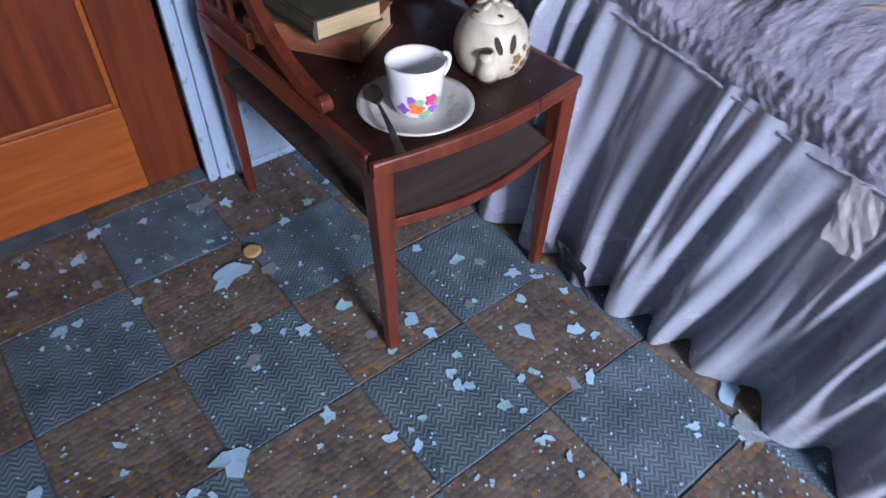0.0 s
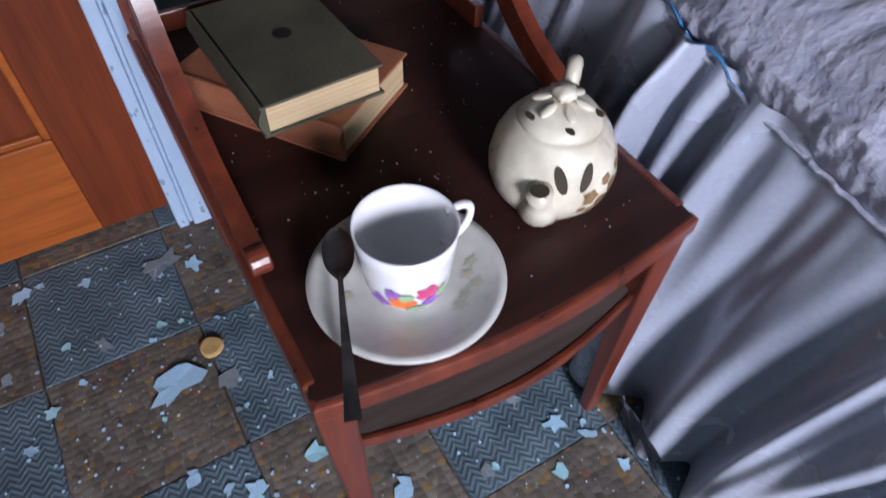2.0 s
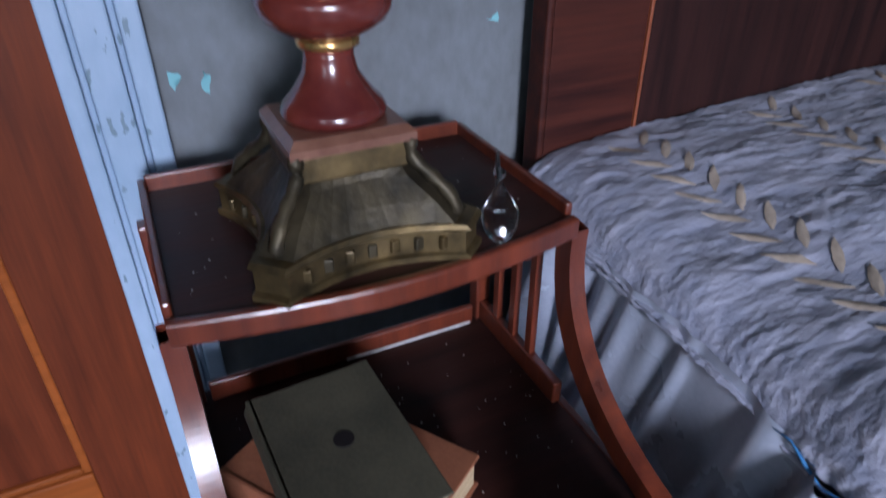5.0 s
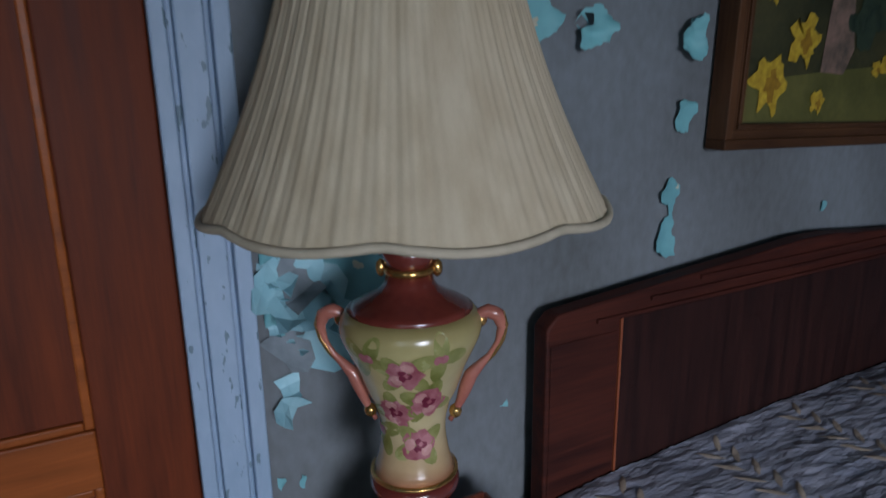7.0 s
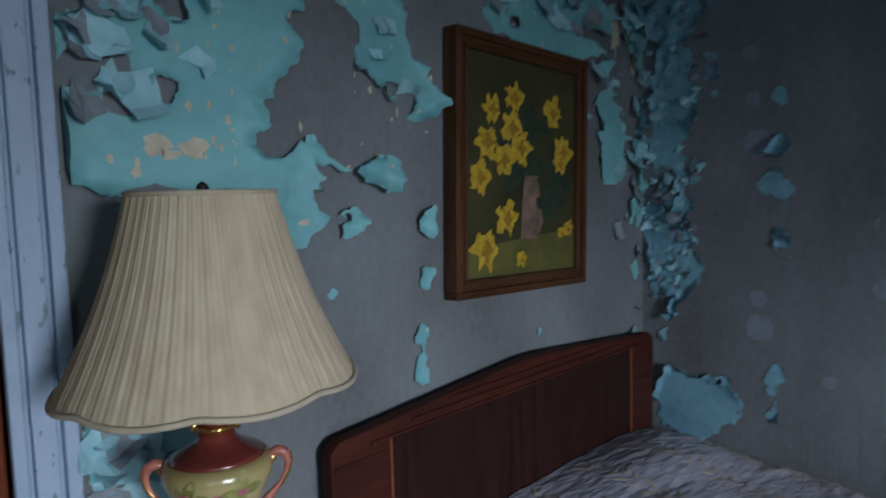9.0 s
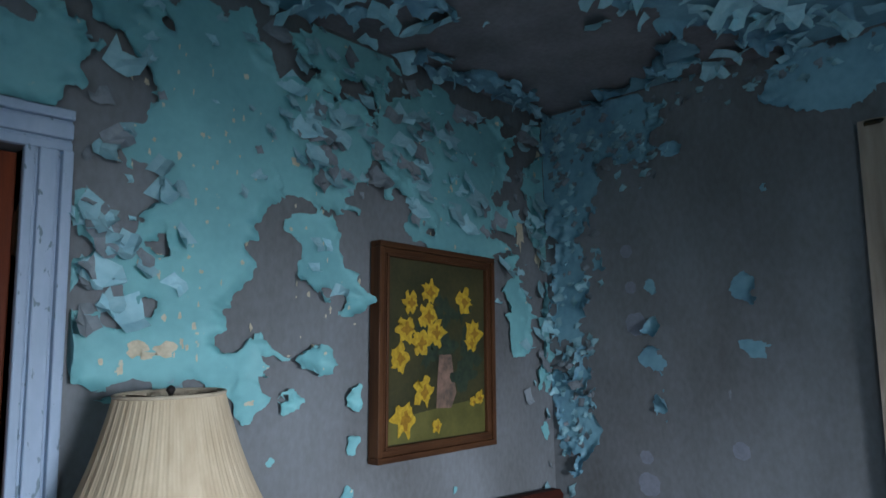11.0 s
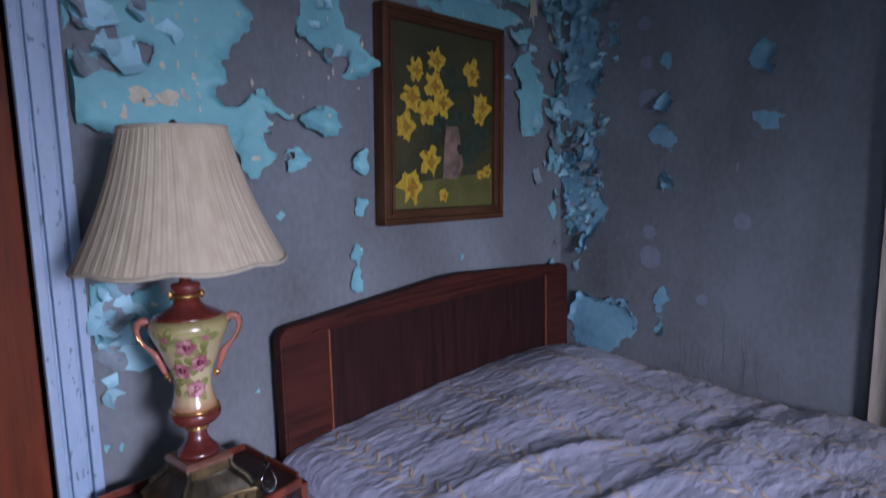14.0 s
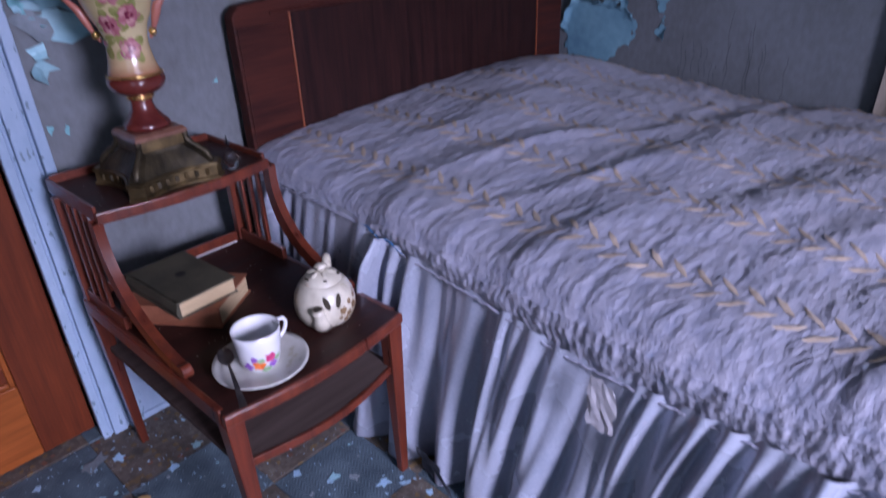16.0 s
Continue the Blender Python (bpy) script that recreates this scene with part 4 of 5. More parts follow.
v, f = plain_skirt("x", BY0 - 0.004, BX0, BX1)
sheet("skirt_end", v, f, M_SKIRT, spread)
v, f = plain_skirt("y", BX1 + 0.01, BY0, BY1)
sheet("skirt_end", v, f, M_SKIRT, spread)

ys = np.arange(BY0 + 0.02, BY1 - 0.02, 0.012)
part("hem_cord", tube([(BX0 - 0.022 + 0.002 * math.sin(y * 300), y, float(hem_height(y)) - 0.002) for y in ys], 0.0026, 6), M_SPREAD, spread, "corded seam", True)


def leaf_rows():
    """Tan leaf stitches, in pairs like a V, along the length of the bed."""
    verts, faces = [], []
    for row in range(6):
        x0 = 0.075 + 0.235 * row
        for i in range(48):
            y = BY0 + 0.04 + i * 0.042
            if y > BY1 - 0.04:
                continue
            for s in (-1, 1):
                n = len(verts)
                L, W = 0.052, 0.0060
                d = Vector((s * 0.66, 0.75, 0))
                c = Vector((x0 + s * 0.004, y + (0.02 if s > 0 else 0), 0))
                side = Vector((-d.y, d.x, 0))
                for k, w in ((0, 0.15), (0.3, 0.9), (0.6, 1.0), (0.85, 0.6), (1.0, 0.05)):
                    for q in (-1, 0, 1):
                        p = c + d * (L * k) + side * (W * w * q)
                        h = float(bed_top(np.array(p.x), np.array(p.y)) + quilting(np.array(p.x), np.array(p.y)))
                        verts.append((p.x, p.y, h + (0.0022 if q == 0 else 0.0010)))
                for k in range(4):
                    for q in range(2):
                        a = n + k * 3 + q
                        faces.append((a, a + 3, a + 4, a + 1))
    ob = sheet("leaf_stitching", verts, faces, M_GOLD_THREAD, spread, "tan embroidered leaf stripes")
    ob["kind"] = "stuff"


leaf_rows()


def stain(name, pts, r, mat, parent, label):
    part(name, tube(pts, r, 6), mat, parent, label, True)


stain("paint_smear", [(BX0 - 0.026, 1.70 - 0.018 * i, float(hem_height(1.70 - 0.018 * i)) + 0.008 + 0.006 * math.sin(i * 1.7)) for i in range(8)], [0.0006, 0.0009, 0.0020, 0.0007, 0.0022, 0.0018, 0.0007, 0.0005], M_BLUE_STAIN, spread, "bright blue paint smear")


def scrap(name, at, u, w, n, mat, label, category, seed, parent=None):
    """A small crumpled piece of cloth or paper."""
    r = random.Random(seed)
    at, u, w, nrm = Vector(at), Vector(u), Vector(w), Vector(n)
    verts = []
    k = 7
    for i in range(k):
        for j in range(k):
            a, b = i / (k - 1) - 0.5, j / (k - 1) - 0.5
            e = 1 + 0.18 * r.uniform(-1, 1) * (abs(a) > 0.4 or abs(b) > 0.4)
            verts.append(tuple(at + u * a * e + w * b * e + nrm * r.uniform(0, 1)))
    ob = sheet(name, verts, grid_faces(k, k), mat, parent, "" if not parent else label, False)
    return ob if parent else tagged(ob, label, category)


scrap("torn_patch", (-0.112, 1.097, 0.415), (0, 0.052, 0.006), (0.012, 0.010, 0.085), (-0.0025, 0, 0), M_TAG, "torn pale lining showing through the skirt", "", 4, spread)
scrap("fallen_cloth", (-0.132, 1.47, 0.048), (0.02, 0.10, 0), (-0.02, 0.01, 0.085), (-0.012, 0, 0.004), M_CLOTH_DARK, "dark grey scrap of cloth hanging below the bed skirt", "cloth", 6)

# ---- step end table ----
TX0, TX1, TYF, TYB = -0.531, -0.135, 1.530, 2.125
table = thing("step_end_table", (-0.35, 1.82, 0), "two-tier mahogany step end table with tapered legs, dusty and scuffed", "end table")


def bowed(x0, x1, yf, yb, bow, z):
    pts = [(x0 + (x1 - x0) * i / 12, yf - bow * math.sin(math.pi * i / 12), z) for i in range(13)]
    return pts + [(x1, yb, z), (x0, yb, z)]


LOW = 0.430
part("lower_top", prism(bowed(TX0 + 0.004, TX1 - 0.004, TYF + 0.004, TYB - 0.03, 0.020, LOW - 0.016), (0, 0, 0.016), 0.002), M_TABLE, table)
part("front_moulding", prism([p for p in bowed(TX0, TX1, TYF, TYF + 0.001, 0.022, LOW - 0.026)[:13]] + [p for p in bowed(TX0, TX1, TYF + 0.012, TYF + 0.013, 0.022, LOW - 0.026)[:13]][::-1], (0, 0, 0.025), 0.004), M_TABLE_RED, table, "reddish worn front edge")
for x in (TX0, TX1 - 0.012):
    part("side_apron", box(x, x + 0.012, TYF + 0.02, TYB - 0.03, LOW - 0.034, LOW + 0.001, 0.003), M_TABLE_RED, table)
part("back_apron", box(TX0 + 0.012, TX1 - 0.012, TYB - 0.042, TYB - 0.03, LOW - 0.034, LOW - 0.004, 0.002), M_TABLE, table)
SHZ = 0.305
part("under_shelf", prism(bowed(TX0 + 0.016, TX1 - 0.016, TYF + 0.020, TYB - 0.04, 0.026, SHZ - 0.014), (0, 0, 0.014), 0.002), M_SHELF, table, "dull lower shelf with scratches, coloured paler for light reaching under the table")
part("shelf_edge", prism([p for p in bowed(TX0 + 0.03, TX1 - 0.03, TYF + 0.014, TYF + 0.015, 0.028, SHZ - 0.016)[:13]] + [p for p in bowed(TX0 + 0.03, TX1 - 0.03, TYF + 0.0195, TYF + 0.02, 0.0265, SHZ - 0.016)[:13]][::-1], (0, 0, 0.017), 0.001), M_TABLE_RED, table)


def tapered_leg(x, y, ztop, wt, wb, dx, dy):
    bm = bmesh.new()
    lo = [bm.verts.new((x + dx + a * wb, y + dy + b * wb, 0)) for a, b in ((-1, -1), (1, -1), (1, 1), (-1, 1))]
    hi = [bm.verts.new((x + a * wt, y + b * wt, ztop)) for a, b in ((-1, -1), (1, -1), (1, 1), (-1, 1))]
    bm.faces.new(lo[::-1])
    bm.faces.new(hi)
    for i in range(4):
        bm.faces.new((lo[i], lo[(i + 1) % 4], hi[(i + 1) % 4], hi[i]))
    bmesh.ops.bevel(bm, geom=bm.edges[:], offset=0.003, segments=2, affect="EDGES", profile=0.5)
    return bm


for x, dx in ((TX0 + 0.017, 0.013), (TX1 - 0.017, 0.004)):
    part("leg", tapered_leg(x, TYF + 0.020, LOW - 0.026, 0.017, 0.0095, dx, 0.004), M_TABLE_RED, table, "tapered reddish leg")
for x, dx in ((TX0 + 0.016, 0.016), (TX1 - 0.016, -0.004)):
    part("leg", tapered_leg(x, TYB - 0.040, LOW - 0.034, 0.015, 0.009, dx, 0.022), M_TABLE_RED, table, "tapered reddish leg")
# upper tray
UX0, UX1, UYF, UYB, UP = -0.518, -0.160, 1.885, 2.125, 0.682
part("tray_top", prism(bowed(UX0 + 0.003, UX1 - 0.003, UYF + 0.004, UYB - 0.003, 0.022, UP - 0.018), (0, 0, 0.016), 0.002), M_TABLE, table)
part("tray_front_edge", prism([p for p in bowed(UX0, UX1, UYF, UYF + 0.001, 0.024, UP - 0.022)[:13]] + [p for p in bowed(UX0, UX1, UYF + 0.010, UYF + 0.011, 0.024, UP - 0.022)[:13]][::-1], (0, 0, 0.022), 0.003), M_TABLE_RED, table)
for x in (UX0, UX1 - 0.007):
    part("tray_lip", box(x, x + 0.007, UYF + 0.012, UYB, UP - 0.020, UP + 0.010, 0.002), M_TABLE_RED, table)
part("tray_lip", box(UX0 + 0.007, UX1 - 0.007, UYB - 0.007, UYB, UP - 0.020, UP + 0.014, 0.002), M_TABLE_RED, table)
part("back_rail", box(TX0 + 0.03, TX1 - 0.03, TYB - 0.052, TYB - 0.044, LOW, LOW + 0.026, 0.002), M_TABLE_RED, table)
part("dust_line", box(TX0 + 0.19, TX1 - 0.035, TYB - 0.0545, TYB - 0.0525, LOW + 0.0005, LOW + 0.004, 0.0005), M_DUST, table, "pale line of dust along the rail")
for xs, sgn in ((TX0 + 0.014, 1), (TX1 - 0.014, -1)):
    xu = UX0 + 0.012 if sgn > 0 else UX1 - 0.012
    part("back_post", box(xs - 0.010, xs + 0.010, TYB - 0.05, TYB - 0.03, LOW - 0.03, UP - 0.018, 0.002), M_TABLE_RED, table)
    # swept front support: a flat board curving down and forward to a scrolled toe
    cen = bezier((0, UYF + 0.020, UP - 0.020), (0, UYF + 0.035, 0.55), (0, 1.84, 0.455), (0, 1.680, LOW + 0.012), 44)
    lo = [(y, z) for _, y, z in cen]
    outer, inner = [], []
    for i, (y, z) in enumerate(lo):
        t = i / 44
        w = 0.011 + 0.004 * math.sin(math.pi * t)
        a, b = lo[max(i - 1, 0)], lo[min(i + 1, 44)]
        d = Vector((b[0] - a[0], b[1] - a[1])).normalized()
        nrm = Vector((-d.y, d.x))
        outer.append((y + nrm.x * w, z + nrm.y * w))
        inner.append((y - nrm.x * w, z - nrm.y * w))
    bm = bmesh.new()
    for i in range(44):
        quad = [outer[i], outer[i + 1], inner[i + 1], inner[i]]
        vs = [[bm.verts.new((xs + s * 0.009 * 1.0, max(p[0], 1.5), max(p[1], LOW + 0.0005))) for p in quad] for s in (-1, 1)]
        bm.faces.new(vs[0])
        bm.faces.new(vs[1][::-1])
        for k in (0, 2):
            bm.faces.new((vs[0][k], vs[1][k], vs[1][k + 1], vs[0][k + 1]))
    bmesh.ops.remove_doubles(bm, verts=bm.verts, dist=1e-5)
    bmesh.ops.recalc_face_normals(bm, faces=bm.faces)
    sup = part("swept_support", bm, M_TABLE_RED, table, "curved mahogany support")
    part("scroll", prism([(xs - 0.0095, 1.675 + 0.013 * math.cos(a), LOW + 0.0135 + 0.013 * math.sin(a)) for a in [2 * math.pi * k / 16 for k in range(16)]], (0.019, 0, 0), 0.002), M_TABLE_RED, sup)
    part("side_rail", box(xs - 0.006, xs + 0.006, 1.90, TYB - 0.05, LOW + 0.001, LOW + 0.030, 0.002), M_TABLE_RED, table)
    for i in range(3):
        y = 1.955 + i * 0.038
        part("slat", box(xs - 0.004, xs + 0.004, y, y + 0.012, LOW + 0.03, UP - 0.018, 0.001), M_TABLE_RED, table)

# ---- table lamp ----
LX, LY = -0.357, 1.966
lamp = thing("table_lamp", (LX, LY, UP), "porcelain urn lamp painted with roses, brass foot and pleated cream shade", "table lamp")


def base_outline(half, cut, dent, z):
    """A square with cut corners and hollowed sides."""
    pts = []
    for k in range(4):
        a = math.radians(90 * k)
        side = []
        for i in range(9):
            t = -1 + 2 * i / 8
            side.append((half - dent * (1 - t * t), t * (half - cut)))
        for x, y in side:
            pts.append((LX + x * math.cos(a) - y * math.sin(a), LY + x * math.sin(a) + y * math.cos(a), z))
    return pts


def loft(sections, bm=None):
    bm = bm or bmesh.new()
    rings = [[bm.verts.new(p) for p in s] for s in sections]
    n = len(rings[0])
    for a, b in zip(rings, rings[1:]):
        for i in range(n):
            bm.faces.new((a[i], a[(i + 1) % n], b[(i + 1) % n], b[i]))
    bm.faces.new(rings[0][::-1])
    bm.faces.new(rings[-1])
    return bm


part("foot", loft([base_outline(0.098, 0.022, 0.022, UP - 0.002), base_outline(0.098, 0.022, 0.022, UP + 0.003), base_outline(0.094, 0.021, 0.022, UP + 0.005), base_outline(0.094, 0.021, 0.022, UP + 0.024), base_outline(0.098, 0.022, 0.022, UP + 0.027), base_outline(0.095, 0.022, 0.022, UP + 0.031)]), M_BRASS, lamp, "pierced aged brass foot")
for k in range(4):
    a = math.radians(90 * k)
    for i in range(7):
        t = -0.78 + 1.56 * i / 6
        d = 0.0945 - 0.022 * (1 - t * t)
        x, y = d, t * 0.073
        bm = box(-0.0025, 0.0025, -0.004, 0.004, -0.006, 0.006, 0.0015)
        bmesh.ops.transform(bm, matrix=pose(LX, LY, UP + 0.0145, 0, 0, 90 * k) @ pose(x, y, 0, 0, 0, math.degrees(math.atan(0.6 * t))), verts=bm.verts)
        part("rosette", bm, M_BRASS_DARK if i % 2 else M_BRASS, lamp)
part("foot_slope", loft([base_outline(0.088, 0.022, 0.018, UP + 0.031), base_outline(0.074, 0.018, 0.014, UP + 0.046), base_outline(0.054, 0.014, 0.008, UP + 0.064), base_outline(0.048, 0.010, 0.004, UP + 0.070)]), M_BRASS_DARK, lamp, "dark brass sloped foot")
part("plinth", box(LX - 0.048, LX + 0.048, LY - 0.048, LY + 0.048, UP + 0.070, UP + 0.092, 0.002), M_BRASS, lamp, "chased brass plinth band")
part("plinth_cap", loft([[(LX + s * w * a, LY + s2 * w * a, z) for s, s2 in ((-1, -1), (1, -1), (1, 1), (-1, 1)) for a in (1,)] for w, z in ((0.051, UP + 0.092), (0.051, UP + 0.099), (0.045, UP + 0.105))]), M_CAP, lamp, "brownish rose glazed square cap")
for sx in (-1, 1):
    for sy in (-1, 1):
        pts = [(LX + sx * (0.050 + 0.024 * (1 - t) ** 1.5 + 0.006 * math.sin(t * 6.0)), LY + sy * (0.050 + 0.024 * (1 - t) ** 1.5 + 0.006 * math.sin(t * 6.0)), UP + 0.030 + 0.064 * t) for t in [i / 12 for i in range(13)]]
        part("acanthus_scroll", tube(pts, [0.004 + 0.003 * abs(math.sin(i * 1.3)) for i in range(13)], 8), M_BRASS_DARK, lamp, "brass leaf scroll", True)
Z = UP + 0.105


def squat(profile):
    """The urn stands a little shorter above its bowl."""
    return [(r, z if z < 0.1 else 0.1 + (z - 0.1) * 0.95) for r, z in profile]


part("pedestal", lathe([(0.041, 0.0), (0.043, 0.006), (0.040, 0.012), (0.034, 0.018), (0.028, 0.026), (0.022, 0.036), (0.0195, 0.048), (0.020, 0.056)], (LX, LY, Z), 48), M_LAMP_RED, lamp, "oxblood glazed pedestal", True)
part("gilt_ring", lathe([(0.0195, 0.054), (0.0245, 0.056), (0.0245, 0.061), (0.022, 0.063)], (LX, LY, Z), 40), M_GILT, lamp, "gilt band", True)
part("bowl", lathe([(0.022, 0.062), (0.034, 0.067), (0.046, 0.075), (0.0505, 0.083), (0.0515, 0.090), (0.0495, 0.098)], (LX, LY, Z), 48), M_LAMP_RED, lamp, "oxblood bowl", True)
part("gilt_ring", lathe([(0.0495, 0.099), (0.0505, 0.100), (0.0500, 0.1025), (0.047, 0.1035)], (LX, LY, Z), 40), M_GILT, lamp, "gilt band", True)
URN = [(0.047, 0.103), (0.0435, 0.112), (0.040, 0.125), (0.0375, 0.142), (0.0365, 0.156), (0.0375, 0.172), (0.0425, 0.192), (0.0505, 0.209), (0.060, 0.238), (0.069, 0.258), (0.0755, 0.274), (0.078, 0.286), (0.076, 0.297), (0.069, 0.306)]
URN = squat(URN)
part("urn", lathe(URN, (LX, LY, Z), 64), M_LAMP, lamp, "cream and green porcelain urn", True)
part("shoulder", lathe(squat([(0.0695, 0.305), (0.060, 0.312), (0.046, 0.319), (0.033, 0.327), (0.027, 0.336), (0.0245, 0.346)]), (LX, LY, Z), 48), M_LAMP_RED, lamp, "oxblood shoulder", True)
part("gilt_ring", lathe(squat([(0.0245, 0.345), (0.028, 0.348), (0.028, 0.353), (0.025, 0.355)]), (LX, LY, Z), 40), M_GILT, lamp, "gilt band", True)
part("neck", lathe(squat([(0.025, 0.354), (0.027, 0.362), (0.030, 0.370), (0.028, 0.376), (0.012, 0.380), (0.010, 0.398)]), (LX, LY, Z), 40), M_LAMP_RED, lamp, "oxblood neck", True)


def urn_radius(h):
    return float(np.interp(h, [p[1] for p in URN], [p[0] for p in URN]))


for side in (-1, 1):
    ang = math.radians(-31)
    ux, uy = side * math.cos(ang), side * math.sin(ang)
    prof = [(0.070, 0.294), (0.084, 0.301), (0.095, 0.296), (0.099, 0.282), (0.095, 0.264), (0.086, 0.247), (0.075, 0.234), (0.065, 0.222), (0.060, 0.208), (0.054, 0.190), (0.046, 0.172), (0.040, 0.160)]
    prof = squat(prof)
    smooth = []
    for i in range(len(prof) - 1):
        for k in range(3):
            t = k / 3
            smooth.append((prof[i][0] * (1 - t) + prof[i + 1][0] * t, prof[i][1] * (1 - t) + prof[i + 1][1] * t))
    h = part("handle", tube([(LX + r * ux, LY + r * uy, Z + z) for r, z in smooth], [0.0055 + 0.0025 * math.sin(i * 0.35) for i in range(len(smooth))], 10), M_LAMP_PINK, lamp, "pink scrolled handle edged with gilt", True)
    part("gilt_line", tube([(LX + (r + 0.0045) * ux, LY + (r + 0.0045) * uy, Z + z + 0.002) for r, z in smooth[2:26]], 0.003, 6), M_GILT, h, "", True)
    for r, z in ((0.076, 0.281), (0.048, 0.172)):
        part("gilt_knob", lathe([(0.001, -0.009), (0.006, -0.005), (0.0075, 0), (0.006, 0.005), (0.001, 0.009)], (LX + r * ux, LY + r * uy, Z + z), 12), M_GILT, h, "", True)
    r = 0.030
    part("gilt_knob", lathe([(0.001, -0.010), (0.005, -0.006), (0.006, 0), (0.005, 0.006), (0.001, 0.010)], (LX + r * ux, LY + r * uy, Z + 0.339), 12), M_GILT, lamp, "", True)


def decal(name, azim, h, outline, mat, parent, lift=0.0008, radius=urn_radius, origin=(0, 0, 0)):
    """A painted shape that hugs a turned body: outline in (along, up) metres about a point at azim and height."""
    verts = [(sum(p[0] for p in outline) / len(outline), sum(p[1] for p in outline) / len(outline))] + outline
    out = []
    for s, up in verts:
        r = radius(h + up) + lift
        a = azim + s / max(r, 0.01)
        out.append((origin[0] + r * math.cos(a), origin[1] + r * math.sin(a), origin[2] + h + up))
    n = len(outline)
    return sheet(name, out, [(0, i + 1, (i + 1) % n + 1) for i in range(n)], mat, parent)


def petals(n, r0, r1, seed, count=20, wild=0.12):
    rr = random.Random(seed)
    return [((r0 + (r1 - r0) * abs(math.cos(n * a / 2))) * rr.uniform(1 - wild, 1 + wild) * math.cos(a), (r0 + (r1 - r0) * abs(math.cos(n * a / 2))) * rr.uniform(1 - wild, 1 + wild) * math.sin(a)) for a in [2 * math.pi * k / count for k in range(count)]]


AZ = math.radians(242)
for i, (s, h) in enumerate(((-0.004, 0.245), (-0.016, 0.192), (0.018, 0.207), (0.008, 0.150), (0.034, 0.262), (-0.045, 0.262), (-0.040, 0.160))):
    o = (LX, LY, Z)
    az = AZ + s / urn_radius(h)
    for k in range(4):
        a = 0.7 + k * 1.6 + i
        leaf = [(0.016 * math.cos(a) + 0.017 * math.cos(t) * math.cos(a) - 0.009 * math.sin(t) * math.sin(a), 0.013 * math.sin(a) + 0.017 * math.cos(t) * math.sin(a) + 0.009 * math.sin(t) * math.cos(a)) for t in [2 * math.pi * q / 12 for q in range(12)]]
        decal("leaf", az, h, leaf, M_LEAF, lamp, 0.0006 + 0.0001 * k, origin=o)
    if i < 4:
        decal("rose", az, h, petals(5, 0.015, 0.020, i, 24, 0.16), M_ROSE, lamp, 0.0012, origin=o)
        for k in range(5):
            a = 1.257 * k + 0.6 * i
            fold = [(0.0105 * math.cos(a) + 0.0058 * math.cos(q) * math.cos(a) - 0.0075 * math.sin(q) * math.sin(a), 0.0105 * math.sin(a) + 0.0058 * math.cos(q) * math.sin(a) + 0.0075 * math.sin(q) * math.cos(a)) for q in [2 * math.pi * n / 10 for n in range(10)]]
            decal("petal", az, h, fold, M_ROSE_PALE if k % 2 else M_ROSE, lamp, 0.0014 + 0.00004 * k, origin=o)
        decal("rose_centre", az, h, petals(3, 0.0045, 0.0085, i + 9, 18, 0.25), M_ROSE_DARK, lamp, 0.0018, origin=o)
        decal("rose_heart", az + 0.03, h + 0.001, petals(4, 0.0015, 0.0035, i + 30, 10), M_ROSE, lamp, 0.0020, origin=o)
    else:
        decal("bud", az, h, petals(2, 0.004, 0.009, i, 12), M_ROSE, lamp, 0.0012, origin=o)

# the pleated shade, scalloped along its lower edge
SB, ST, SRB, SRT = 1.192, 1.460, 0.203, 0.100


def shade_sheet(inner):
    n, m = 480, 14
    verts = []
    for i in range(n):
        a = 2 * math.pi * i / n
        lob = abs(math.cos(4 * a + 0.6))
        pleat = 0.0005 * math.sin(a * 120 + 0.8 * math.sin(a * 7)) + 0.0006 * math.sin(a * 47 + 1.5 * math.sin(a * 5))
        for j in range(m):
            t = j / (m - 1)
            r = SRB + (SRT - SRB) * t - 0.010 * math.sin(math.pi * t)
            r *= 1 - 0.022 * (1 - lob) * (1 - 0.6 * t)
            z = SB + (ST - SB) * t + 0.007 * (1 - lob) * (1 - t) ** 3
            r += pleat - (0.003 if inner else 0)
            verts.append((LX + r * math.cos(a), LY + r * math.sin(a), z))
    return verts, grid_faces(n, m, True)


v, f = shade_sheet(False)
shade = sheet("shade", v, f, M_SHADE, lamp, "pleated cream fabric shade")
v, f = shade_sheet(True)
sheet("lining", v, [q[::-1] for q in f], M_SHADE_TRIM, shade)
ring = []
for i in range(121):
    a = 2 * math.pi * i / 120
    lob = abs(math.cos(4 * a + 0.6))
    r = SRB * (1 - 0.022 * (1 - lob)) + 0.001
    ring.append((LX + r * math.cos(a), LY + r * math.sin(a), SB + 0.007 * (1 - lob)))
part("lower_trim", tube(ring, 0.0042, 8), M_SHADE_TRIM, shade, "folded cream edging", True)
part("upper_trim", tube([(LX + 0.0995 * math.cos(2 * math.pi * i / 60), LY + 0.0995 * math.sin(2 * math.pi * i / 60), ST) for i in range(61)], 0.0038, 8), M_SHADE_TRIM, shade, "", True)
part("harp", tube([(LX, LY, Z + 0.39), (LX, LY, ST + 0.002)], 0.004, 8), M_BRASS_DARK, lamp)
for k in range(3):
    a = k * 2.094
    part("spider_arm", tube([(LX, LY, ST - 0.008), (LX + 0.098 * math.cos(a), LY + 0.098 * math.sin(a), ST - 0.003)], 0.0015, 6), M_BRASS_DARK, lamp)
